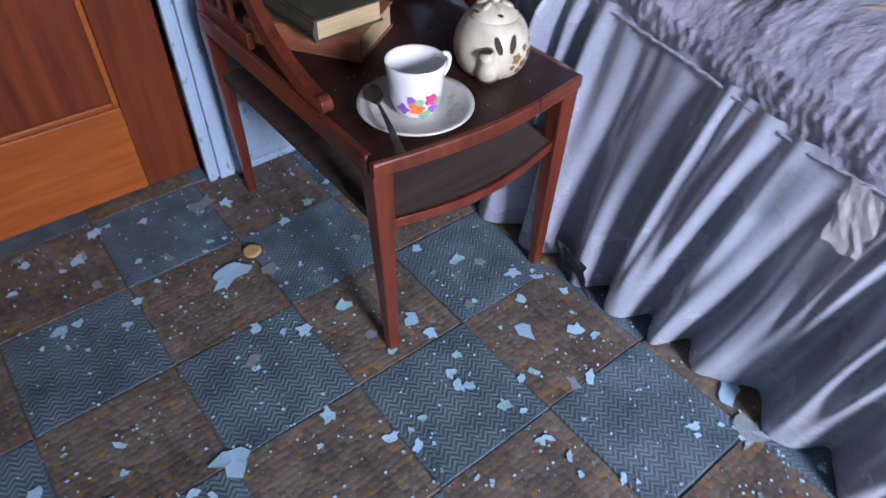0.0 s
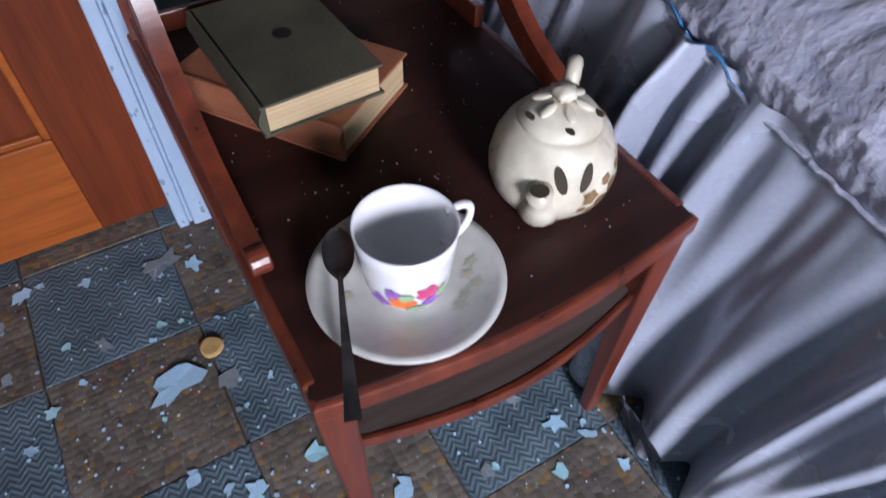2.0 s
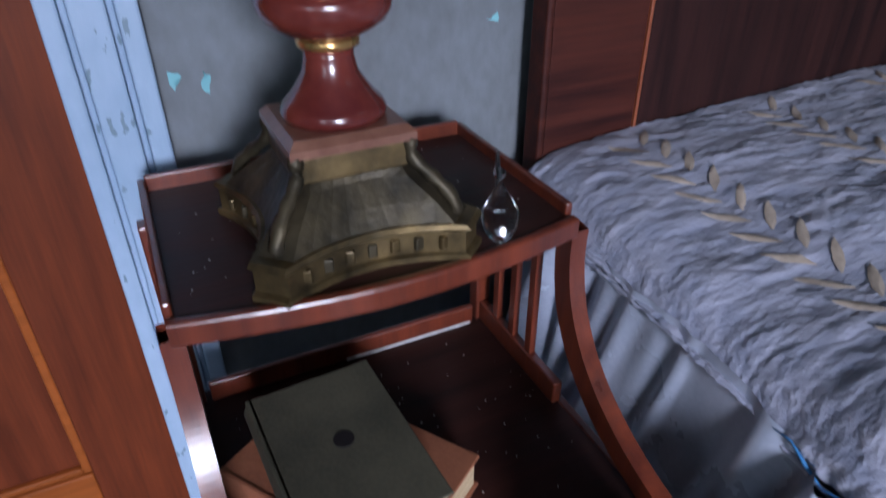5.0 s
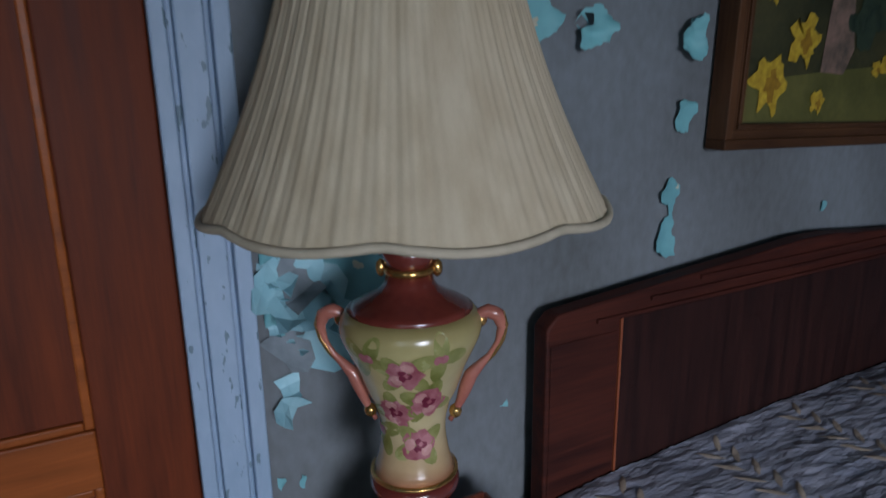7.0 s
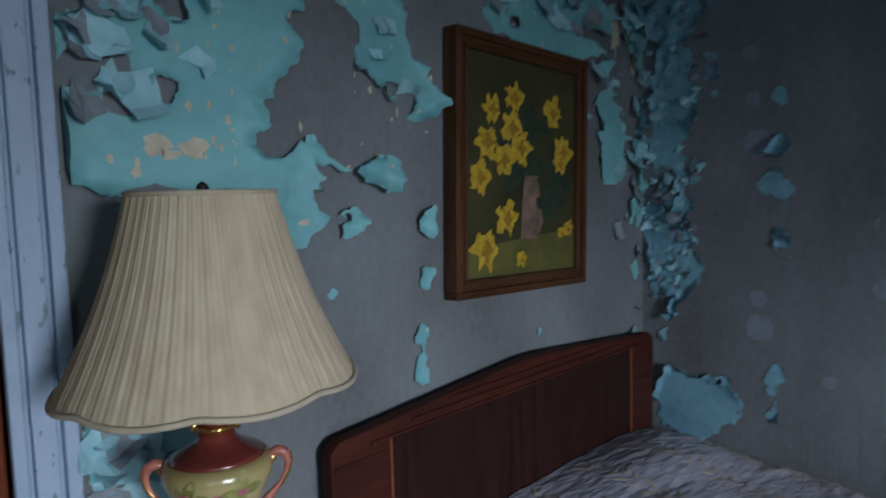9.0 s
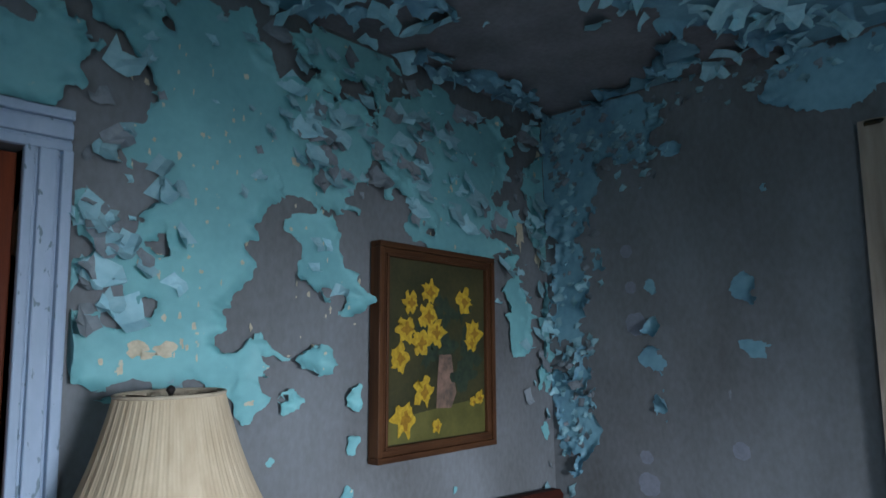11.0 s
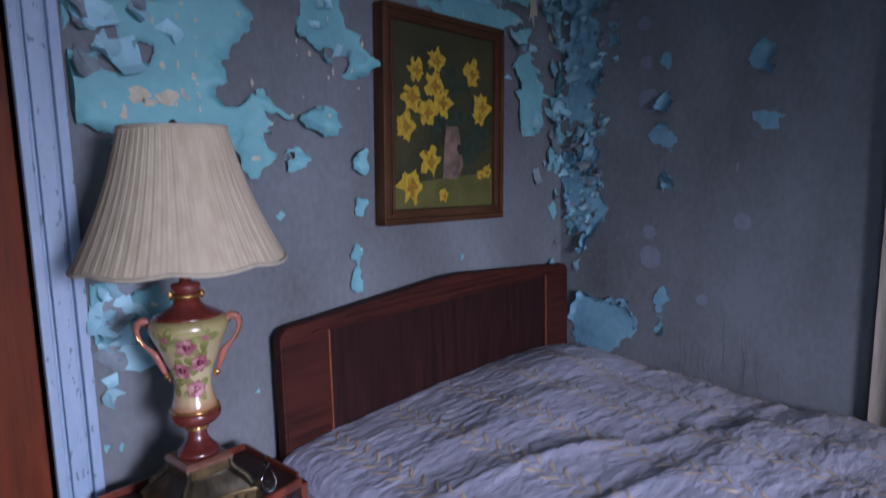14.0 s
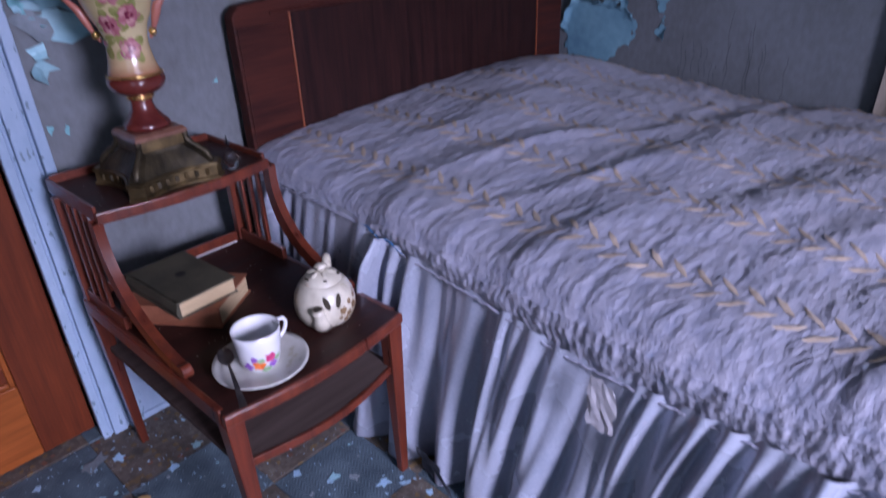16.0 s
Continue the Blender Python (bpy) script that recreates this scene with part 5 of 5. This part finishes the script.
part("finial", lathe([(0.004, 0), (0.006, 0.004), (0.009, 0.009), (0.007, 0.014), (0.002, 0.018)], (LX, LY, ST - 0.002), 16), M_DARKWOOD, lamp, "dark finial", True)

# crystal drop on the tray
drop = thing("crystal_pendant", (-0.238, 1.895, UP), "clear glass teardrop pendant with wire hook", "pendant")
bm = bmesh.new()
bmesh.ops.create_uvsphere(bm, u_segments=16, v_segments=10, radius=1)
for v in bm.verts:
    z = v.co.z
    k = 1.0 if z < 0 else 1 - 0.75 * z
    v.co = Vector((v.co.x * 0.017 * k, v.co.y * 0.009 * k, z * 0.028))
bmesh.ops.transform(bm, matrix=pose(-0.240, 1.893, UP + 0.022, -42, 0, -28), verts=bm.verts)
part("glass_drop", bm, M_GLASS, drop, "clear glass drop")
part("wire_hook", tube([(-0.232, 1.910, UP + 0.042), (-0.226, 1.922, UP + 0.050), (-0.214, 1.945, UP + 0.052), (-0.205, 1.962, UP + 0.040), (-0.2, 1.968, UP + 0.004)], 0.0014, 6), M_SPOON, drop, "", True)
part("bead", lathe([(0.001, -0.006), (0.005, -0.003), (0.006, 0), (0.005, 0.003), (0.001, 0.006)], (-0.230, 1.914, UP + 0.047), 12), M_GLASS, drop, "", True)

# ---- things on the lower tier ----


def book(name, at, turn, w, d, h, cover, label, worn):
    m = pose(*at, 0, 0, turn)
    b = thing(name, at, label, "book")

    def piece(nm, x0, x1, y0, y1, z0, z1, mat, bev=0.001, lab=""):
        bm = box(x0, x1, y0, y1, z0, z1, bev)
        bmesh.ops.transform(bm, matrix=m, verts=bm.verts)
        return part(nm, bm, mat, b, lab)
    piece("lower_board", -w / 2, w / 2, -d / 2, d / 2, 0, 0.003, cover)
    piece("upper_board", -w / 2, w / 2, -d / 2, d / 2, h - 0.003, h, cover, 0.0012)
    piece("page_block", -w / 2 + 0.004, w / 2 - 0.004, -d / 2 + 0.004, d / 2 - 0.004, 0.003, h - 0.003, M_PAGES, 0.0, "yellowed page block")
    bm = bmesh.new()
    pts = [(-w / 2 + 0.004 - 0.007 * math.sin(math.pi * i / 8), -d / 2, h * i / 8) for i in range(9)]
    pts += [(-w / 2 + 0.006, -d / 2, h), (-w / 2 + 0.006, -d / 2, 0)]
    prism(pts, (0, d, 0), 0, bm)
    bmesh.ops.transform(bm, matrix=m, verts=bm.verts)
    part("spine", bm, cover, b, worn)
    return b


red_book = book("book", (-0.396, 1.886, LOW), 34, 0.140, 0.204, 0.043, M_BOOK_RED, "worn rust-brown cloth book lying flat under another", "faded cloth spine")
green_book = book("book", (-0.4035, 1.881, LOW + 0.043), 3, 0.129, 0.190, 0.035, M_BOOK_GREEN, "dark olive cloth book with frayed corners lying on another book", "frayed olive spine")
bm = prism([(-0.400 + 0.010 * math.cos(a), 1.885 + 0.010 * math.sin(a), LOW + 0.0780) for a in [2 * math.pi * k / 14 for k in range(14)]], (0, 0, 0.0006))
part("stamped_emblem", bm, M_DARKWOOD, green_book, "faint stamped dark emblem")

CX, CY = -0.417, 1.592
saucer = tagged(part("saucer", lathe([(0.0, 0.004), (0.030, 0.004), (0.033, 0.0), (0.038, 0.0), (0.041, 0.004), (0.060, 0.009), (0.076, 0.016), (0.0830, 0.020), (0.0830, 0.0225), (0.075, 0.0195), (0.056, 0.0125), (0.040, 0.008), (0.028, 0.0075), (0.0, 0.0075)], (CX, CY, LOW), 64, cap=False), M_SAUCER, smooth=True), "dusty off-white china saucer with faded flowers, under a cup", "saucer")


def saucer_mark(pts, mat, name):
    out = []
    for x, y in pts:
        r = math.hypot(x, y)
        out.append((CX + x, CY + y, LOW + float(np.interp(r, (0.028, 0.040, 0.056, 0.075), (0.0079, 0.0084, 0.0129, 0.0199))) + 0.0003))
    sheet(name, out, [tuple(range(len(out)))], mat, saucer)


for i, (a, r, mat) in enumerate(((-0.35, 0.052, M_FADED), (-0.15, 0.058, M_FADED), (-0.55, 0.058, M_FADED), (-1.0, 0.05, M_FADED), (2.9, 0.052, M_FADED), (-0.75, 0.05, M_FADED))):
    c = (r * math.cos(a), r * math.sin(a))
    saucer_mark([(c[0] + (0.008 if k % 2 else 0.004) * math.cos(t), c[1] + (0.006 if k % 2 else 0.003) * math.sin(t)) for k, t in enumerate([2 * math.pi * q / 10 for q in range(10)])], mat, "faded_flower")

cup = thing("teacup", (CX, CY, LOW + 0.008), "white china teacup with orange, pink and purple flowers", "cup")
CUPP = [(0.0, 0.0), (0.022, 0.0), (0.025, 0.002), (0.0305, 0.007), (0.0355, 0.020), (0.0382, 0.040), (0.0400, 0.056), (0.0415, 0.070), (0.0405, 0.0705), (0.0386, 0.066), (0.0366, 0.042), (0.033, 0.020), (0.022, 0.008), (0.0, 0.007)]
part("bowl", lathe([(q, 1.12 * z) for q, z in CUPP], (CX, CY, LOW + 0.008), 64, cap=False), M_PORC, cup, "", True)
ha = math.radians(2)
hp = bezier((0.037, 0, 0.069), (0.072, 0, 0.080), (0.066, 0, 0.036), (0.034, 0, 0.034), 16)
part("handle", tube([(CX + p[0] * math.cos(ha), CY + p[0] * math.sin(ha), LOW + 0.008 + p[2]) for p in hp], 0.0036, 10), M_PORC, cup, "", True)


def cup_radius(h):
    return float(np.interp(h, (0, 0.008, 0.020, 0.040, 0.062, 0.078), (0.025, 0.0312, 0.0355, 0.0382, 0.0406, 0.0415)))


CA = math.radians(248)
for i, (s, h, mat, n, r) in enumerate(((-0.008, 0.024, M_ORANGE, 5, 0.0105), (0.013, 0.036, M_PINKP, 5, 0.0095), (-0.026, 0.022, M_PURPLE, 4, 0.008), (0.016, 0.020, M_PURPLE, 5, 0.008), (-0.015, 0.038, M_PURPLE, 3, 0.006), (0.004, 0.012, M_GREENP, 2, 0.008), (-0.004, 0.034, M_GREENP, 2, 0.006), (0.026, 0.030, M_GREENP, 2, 0.006))):
    decal("flower", CA + s / cup_radius(h), h, petals(n, r * 0.78, r * 1.1, i + 20, 24, 0.18), mat, cup, 0.0006 + 0.0001 * i, cup_radius, (CX, CY, LOW + 0.008))

spoon = thing("teaspoon", (-0.50, 1.55, LOW + 0.02), "tarnished silver teaspoon lying across the saucer rim", "spoon")
SP0, SP1 = Vector((-0.448, 1.664, LOW + 0.0225)), Vector((-0.512, 1.494, LOW + 0.027))
sd = (SP1 - SP0).normalized()
sp_side = sd.cross(Vector((0, 0, 1))).normalized()
verts = []
nlen, nw = 26, 7
for i in range(nlen):
    t = i / (nlen - 1)
    w = 0.0135 * math.sqrt(max(0.0, 1 - ((t - 0.15) / 0.155) ** 2)) if t < 0.29 else 0.0
    w = max(w, 0.0022 + 0.0042 * max(0.0, (t - 0.35) / 0.65) ** 1.5)
    if i == 0:
        w = 0.003
    for j in range(nw):
        q = -1 + 2 * j / (nw - 1)
        dip = -0.005 * (1 - q * q) * (1 if t < 0.29 else 0)
        arch = 0.004 * math.sin(math.pi * min(1, max(0, (t - 0.25) / 0.7)))
        verts.append(tuple(SP0 + sd * ((SP1 - SP0).length * t) + sp_side * (w * q) + Vector((0, 0, dip + arch + 0.005))))
top_n = len(verts)
verts += [(x, y, z - 0.0016) for x, y, z in verts]
fs = grid_faces(nlen, nw)
fs += [tuple(top_n + i for i in q[::-1]) for q in fs]
part_sp = sheet("bowl_and_stem", verts, fs, M_SPOON, spoon)

PX, PY = -0.240, 1.634
pot = thing("pierced_pot", (PX, PY, LOW), "cream ceramic pierced teapot-shaped potpourri jar with gilt flowers", "ceramic pot")
POT = [(0.040, 0.0), (0.047, 0.004), (0.054, 0.014), (0.0585, 0.028), (0.0595, 0.042), (0.056, 0.060), (0.049, 0.075), (0.042, 0.084), (0.039, 0.087)]
part("body", lathe(POT, (PX, PY, LOW), 56), M_POT, pot, "", True)
lid = part("lid", lathe([(0.038, 0.086), (0.037, 0.090), (0.030, 0.098), (0.018, 0.104), (0.006, 0.106)], (PX, PY, LOW), 48), M_POT, pot, "domed cream lid", True)
part("knob", lathe([(0.006, 0.104), (0.007, 0.109), (0.011, 0.113), (0.009, 0.118), (0.002, 0.120)], (PX, PY, LOW), 20, wave=0.12, lobes=5), M_POT, lid, "flower-shaped knob", True)
for k in range(6):
    a = 2 * math.pi * k / 6 + 0.2
    bm = bmesh.new()
    bmesh.ops.create_uvsphere(bm, u_segments=10, v_segments=6, radius=1)
    bmesh.ops.transform(bm, matrix=pose(PX + 0.019 * math.cos(a), PY + 0.019 * math.sin(a), LOW + 0.1045, 0, 18, math.degrees(a)) @ Matrix.Diagonal((0.010, 0.005, 0.0028, 1)), verts=bm.verts)
    part("petal", bm, M_POT, lid, "", True)


def pot_radius(h):
    return float(np.interp(h, [p[1] for p in POT], [p[0] for p in POT]))


# Nothing is cut: dark patches on the solid pot paint the shaded openings
for k, az in enumerate((212, 238, 262)):
    a = math.radians(az)
    if k == 0:
        continue
    tilt = 0.35 if k % 2 else -0.35
    oval = [(0.0052 * math.cos(t) * math.cos(tilt) - 0.0135 * math.sin(t) * math.sin(tilt), 0.0052 * math.cos(t) * math.sin(tilt) + 0.0135 * math.sin(t) * math.cos(tilt)) for t in [2 * math.pi * q / 14 for q in range(14)]]
    decal("dark_opening_patch", a, 0.062, oval, M_HOLE_SHADE, pot, 0.0008, pot_radius, (PX, PY, LOW))
for k in range(5):
    a = 2 * math.pi * k / 5 + 0.5
    bm = prism([(PX + 0.0315 * math.cos(a) + 0.003 * math.cos(t), PY + 0.0315 * math.sin(a) + 0.006 * math.sin(t), LOW + 0.0972) for t in [2 * math.pi * q / 10 for q in range(10)]], (0, 0, 0.0015))
    part("dark_opening_patch", bm, M_HOLE_SHADE, lid)
for i, (az, h, r) in enumerate(((268, 0.040, 0.007), (282, 0.028, 0.006), (296, 0.040, 0.007), (285, 0.052, 0.005), (300, 0.022, 0.006), (310, 0.034, 0.006), (274, 0.018, 0.005), (292, 0.012, 0.005), (305, 0.056, 0.005), (262, 0.026, 0.004))):
    decal("gilt_flower", math.radians(az), h, petals(5, r * 0.7, r * 1.35, i + 50, 15), M_POT_GOLD, pot, 0.0009, pot_radius, (PX, PY, LOW))
sa = math.radians(222)
part("spout", tube([(PX + r * math.cos(sa), PY + r * math.sin(sa), LOW + z) for r, z in ((0.040, 0.016), (0.050, 0.024), (0.057, 0.036), (0.062, 0.047), (0.066, 0.056))], [0.022, 0.019, 0.014, 0.011, 0.0125], 14), M_POT, pot, "short cream spout", True)
part("dark_mouth_patch", lathe([(0.0085, 0), (0.0085, 0.0012)], (PX + 0.067 * math.cos(sa), PY + 0.067 * math.sin(sa), LOW + 0.0590), 12), M_HOLE_SHADE, pot)
ha = math.radians(42)
hb = bezier((0.040, 0, 0.078), (0.062, 0, 0.134), (0.078, 0, 0.085), (0.052, 0, 0.055), 14)
part("handle", tube([(PX + p[0] * math.cos(ha), PY + p[0] * math.sin(ha), LOW + p[2]) for p in hb], 0.0075, 10), M_POT, pot, "", True)

# ---- picture on the wall ----
PXA, PXB, PZA, PZB, PYF = 0.352, 0.922, 1.182, 1.840, 2.150
picture = thing("framed_picture", ((PXA + PXB) / 2, Y1 - 0.004, PZA), "dark still life of yellow flowers in brown wooden frame", "picture")
FW = 0.046

for side in ("low", "high", "left", "right"):
    bm = bmesh.new()
    for a, b, back in ((0.0, 0.40, 0.000), (0.40, 0.78, 0.008), (0.78, 1.0, 0.004)):
        o0, o1 = FW * a, FW * b
        y0, y1 = PYF + back, Y1 - 0.006
        if side == "low":
            box(PXA + o0, PXB - o0, y0, y1, PZA + o0, PZA + o1, 0.002, bm)
        elif side == "high":
            box(PXA + o0, PXB - o0, y0, y1, PZB - o1, PZB - o0, 0.002, bm)
        elif side == "left":
            box(PXA + o0, PXA + o1, y0 + 0.0005, y1, PZA + o1, PZB - o1, 0.002, bm)
        else:
            box(PXB - o1, PXB - o0, y0 + 0.0005, y1, PZA + o1, PZB - o1, 0.002, bm)
    part("frame_bar", bm, M_FRAME_H if side in ("low", "high") else M_FRAME, picture)
CVY = PYF + 0.018
part("canvas", box(PXA + FW, PXB - FW, CVY, CVY + 0.006, PZA + FW, PZB - FW), M_CANVAS, picture, "dark olive painted ground")
CW0, CH0 = PXB - PXA - 2 * FW, PZB - PZA - 2 * FW


def painted(name, u, v, outline, mat, lift, parent=picture):
    x, z = PXA + FW + u * CW0, PZA + FW + v * CH0
    pts = [(x + a, CVY - lift, z + b) for a, b in outline]
    return sheet(name, [(x, CVY - lift, z)] + pts, [(0, i + 1, (i + 1) % len(pts) + 1) for i in range(len(pts))], mat, parent, "", False)


painted("table_edge", 0.5, 0.075, [(-CW0 / 2, -0.04), (CW0 / 2, -0.04), (CW0 / 2, 0.075), (0.0, 0.055), (-CW0 / 2, 0.03)], M_OLIVE, 0.0006)
for k in range(16):
    r = random.Random(k + 70)
    painted("foliage", r.uniform(0.3, 0.9), r.uniform(0.3, 0.78), petals(3, 0.015, 0.05, k + 70, 24, 0.4), M_DGREEN, 0.0007 + 0.00005 * k)
painted("vase", 0.56, 0.32, [(-0.045, -0.085), (0.03, -0.088), (0.055, -0.04), (0.04, 0.03), (0.03, 0.085), (-0.03, 0.085), (-0.038, 0.02)], M_VASE, 0.0018)
painted("foliage", 0.72, 0.34, petals(4, 0.02, 0.055, 91), M_DGREEN, 0.0020)
for i, (u, vv, r) in enumerate(((0.40, 0.83, 0.040), (0.21, 0.76, 0.036), (0.38, 0.69, 0.044), (0.17, 0.615, 0.045), (0.46, 0.60, 0.046), (0.31, 0.54, 0.044), (0.11, 0.46, 0.044), (0.76, 0.79, 0.044), (0.87, 0.60, 0.046), (0.84, 0.54, 0.034), (0.34, 0.27, 0.046), (0.16, 0.13, 0.055), (0.47, 0.07, 0.022), (0.93, 0.209, 0.026), (0.86, 0.19, 0.018))):
    fl = painted("yellow_flower", u, vv, petals(5 + i % 2, r * 0.68, r * 1.02, i + 120, 26, 0.30), M_YELLOW, 0.0022 + 0.00005 * i)
    painted("flower_heart", u + 0.01, vv - 0.005, petals(4, r * 0.2, r * 0.5, i + 150, 14, 0.4), M_AMBER, 0.0032, fl)

picture.rotation_euler = (0, radians(1.8), 0)   # it hangs askew

# ---- curtain ----
curtain = thing("curtain", (1.32, 0.45, 0.08), "long beige curtain hanging in soft folds before a window", "curtain")
ss = np.arange(0.0, 1.0001, 0.006)
rows = []
for k in range(26):
    t = k / 25
    y = -0.10 + 1.145 * ss + 0.035 * t * ss
    x = 1.320 + 0.024 * np.sin(ss * 46 + 2.0 * fbm(ss * 4, ss * 0 + t * 0.6, 3, 2)) * (0.55 + 0.45 * t) + 0.012 * (fbm(ss * 9, ss * 0 + t, 1, 2) - 0.5)
    rows.append(np.stack([x, y, 2.175 - 2.09 * t + 0.004 * np.sin(ss * 60)], 1))
vv = np.stack(rows, 1).reshape(-1, 3)
sheet("cloth", vv, grid_faces(len(ss), 26), M_CURTAIN, curtain)
rod = tagged(part("curtain_rod", tube([(1.322, -0.25, 2.165), (1.322, 1.02, 2.165), (X1 - 0.001, 1.03, 2.165)], 0.008, 10), M_BRASS_DARK, None, "", True), "thin dark metal curtain rod on the wall", "curtain rod")

# ---- floor: chips and carpet squares ----


def chip_mesh(seed, size, mat, torn=0.42):
    r = random.Random(seed)
    n = r.randint(9, 13)
    verts = [(0, 0, 0.002 + size * 0.012)]
    for k in range(n):
        a = 2 * math.pi * k / n + r.uniform(-0.25, 0.25)
        q = size * (1 - torn * r.random() * 1.5)
        verts.append((q * math.cos(a), q * 0.75 * math.sin(a), 0.0012 + size * r.uniform(0, 0.05)))
    m = len(verts)
    verts += [(x, y, z - 0.0008) for x, y, z in verts]
    faces = []
    for i in range(n):
        a, b = 1 + i, 1 + (i + 1) % n
        faces += [(0, a, b), (m, m + b, m + a), (a, m + a, m + b, b)]
    me = bpy.data.meshes.new("paint_chip")
    me.from_pydata(verts, [], faces)
    me.materials.append(mat)
    return me


CHIPS = [chip_mesh(i, 1.0, (M_CHIP, M_CHIP, M_FLAKE, M_CHIP, M_FLAKE_BACK)[i % 5]) for i in range(16)]


def drop_chip(x, y, s, turn, k):
    ob = new("paint_chip", CHIPS[k])
    ob.matrix_world = pose(x, y, 0.0015, 0, 0, turn) @ Matrix.Diagonal((s, s, min(1.0, s * 14) if s > 0.02 else 0.35, 1))
    ob.scale.z = max(s, 0.02)
    tagged(ob, "flat scrap of pale blue paint fallen on the carpet", "paint chip", "fallen paint chips")


for x, y, s, a, k in ((-0.662, 1.885, 0.056, 20, 0), (-0.286, 1.434, 0.032, 60, 1), (-0.095, 1.124, 0.040, 10, 3), (-0.613, 2.12, 0.044, 30, 4), (-0.567, 2.096, 0.024, 70, 5), (-0.827, 2.165, 0.028, 15, 6),
                      (-0.879, 2.103, 0.024, 50, 8), (-0.438, 1.582, 0.024, 40, 10), (-0.431, 1.536, 0.022, 75, 11), (-0.608, 1.678, 0.028, 5, 13), (-0.822, 1.52, 0.048, 120, 15), (-0.142, 1.057, 0.046, 50, 9), (-0.423, 1.34, 0.020, 90, 12), (-0.521, 1.687, 0.024, 0, 2),
                      (-0.267, 1.29, 0.020, 33, 3), (-0.300, 1.298, 0.020, 80, 4), (-0.365, 1.36, 0.016, 10, 6), (-0.445, 1.403, 0.015, 130, 8), (-0.677, 1.736, 0.018, 60, 10), (-0.717, 1.67, 0.026, 20, 9), (-0.59, 1.856, 0.026, 70, 14), (-0.195, 1.347, 0.015, 15, 0)):
    drop_chip(x, y, s, a, k)
r = random.Random(12)
for _ in range(275):
    x, y = r.uniform(-1.15, -0.08), 0.75 + 1.44 * r.random()
    if x > -0.14 and y > 1.2:
        continue
    drop_chip(x, y, 0.005 + 0.019 * r.random() ** 2.2, r.uniform(0, 360), r.randrange(16))
verts, faces = [], []
for _ in range(1300):
    x, y, q = r.uniform(-1.2, -0.06), r.uniform(0.7, 2.2), r.uniform(0.0010, 0.0032)
    n = len(verts)
    for k in range(5):
        a = 1.257 * k + r.uniform(-0.4, 0.4)
        verts.append((x + q * math.cos(a) * r.uniform(0.6, 1.3), y + q * math.sin(a), 0.0022 + 0.25 * q * r.random()))
    faces.append(tuple(range(n, n + 5)))
crumbs = sheet("paint_crumbs", verts, faces, M_CHIP, None, "", False)
tagged(crumbs, "fine crumbs of pale paint scattered over the carpet", "paint debris", kind="stuff")
disc = tagged(part("wooden_disc", lathe([(0.016, 0), (0.018, 0.002), (0.018, 0.006), (0.015, 0.008)], (-0.592, 1.920, 0), 20, wave=0.05, lobes=3), M_DISC), "small round tan wooden disc on the carpet", "disc")

# dust and crumbs on the table tops
verts, faces = [], []
for _ in range(260):
    if r.random() < 0.7:
        x, y, z = r.uniform(TX0 + 0.02, TX1 - 0.02), r.uniform(TYF + 0.02, TYB - 0.07), LOW + 0.0007
    else:
        x, y, z = r.uniform(UX0 + 0.02, UX1 - 0.02), r.uniform(UYF + 0.02, UYB - 0.02), UP - 0.0012
    q, n = r.uniform(0.0004, 0.0013), len(verts)
    for k in range(5):
        verts.append((x + q * math.cos(1.257 * k) * r.uniform(0.6, 1.3), y + q * math.sin(1.257 * k), z))
    faces.append(tuple(range(n, n + 5)))
dust = sheet("dust_specks", verts, faces, M_DUST, None, "", False)
tagged(dust, "pale specks of dust and plaster on the table tops", "dust", kind="stuff")

TILE = 0.2285


def tile_mesh(mat):
    bm = bmesh.new()
    box(-TILE / 2 + 0.0005, TILE / 2 - 0.0005, -TILE / 2 + 0.0005, TILE / 2 - 0.0005, -0.006, 0, 0, bm)
    top = [e for e in bm.edges if all(v.co.z > -0.001 for v in e.verts)]
    bmesh.ops.bevel(bm, geom=top, offset=0.002, segments=1, affect="EDGES")
    me = bpy.data.meshes.new("carpet_square")
    bm.to_mesh(me)
    bm.free()
    me.materials.append(mat)
    return me


T_BLUE, T_BROWN = tile_mesh(M_TILE_BLUE), tile_mesh(M_TILE_BROWN)
r = random.Random(4)
for i in range(-7, 10):
    for j in range(-15, 4):
        x, y = -0.596 + (i + 0.5) * TILE, 1.518 + (j + 0.5) * TILE
        if x - TILE / 2 < X0 or x - TILE / 2 > X1 or y + TILE / 2 < Y0:
            continue
        ob = new("carpet_square", T_BLUE if (i + j) % 2 else T_BROWN)
        ob.parent = floor
        ob.matrix_world = pose(x + r.uniform(-0.001, 0.001), y + r.uniform(-0.001, 0.001), r.uniform(-0.0010, 0.0004), 0, 0, 90 * r.choice((0, 2)) + r.uniform(-0.5, 0.5))
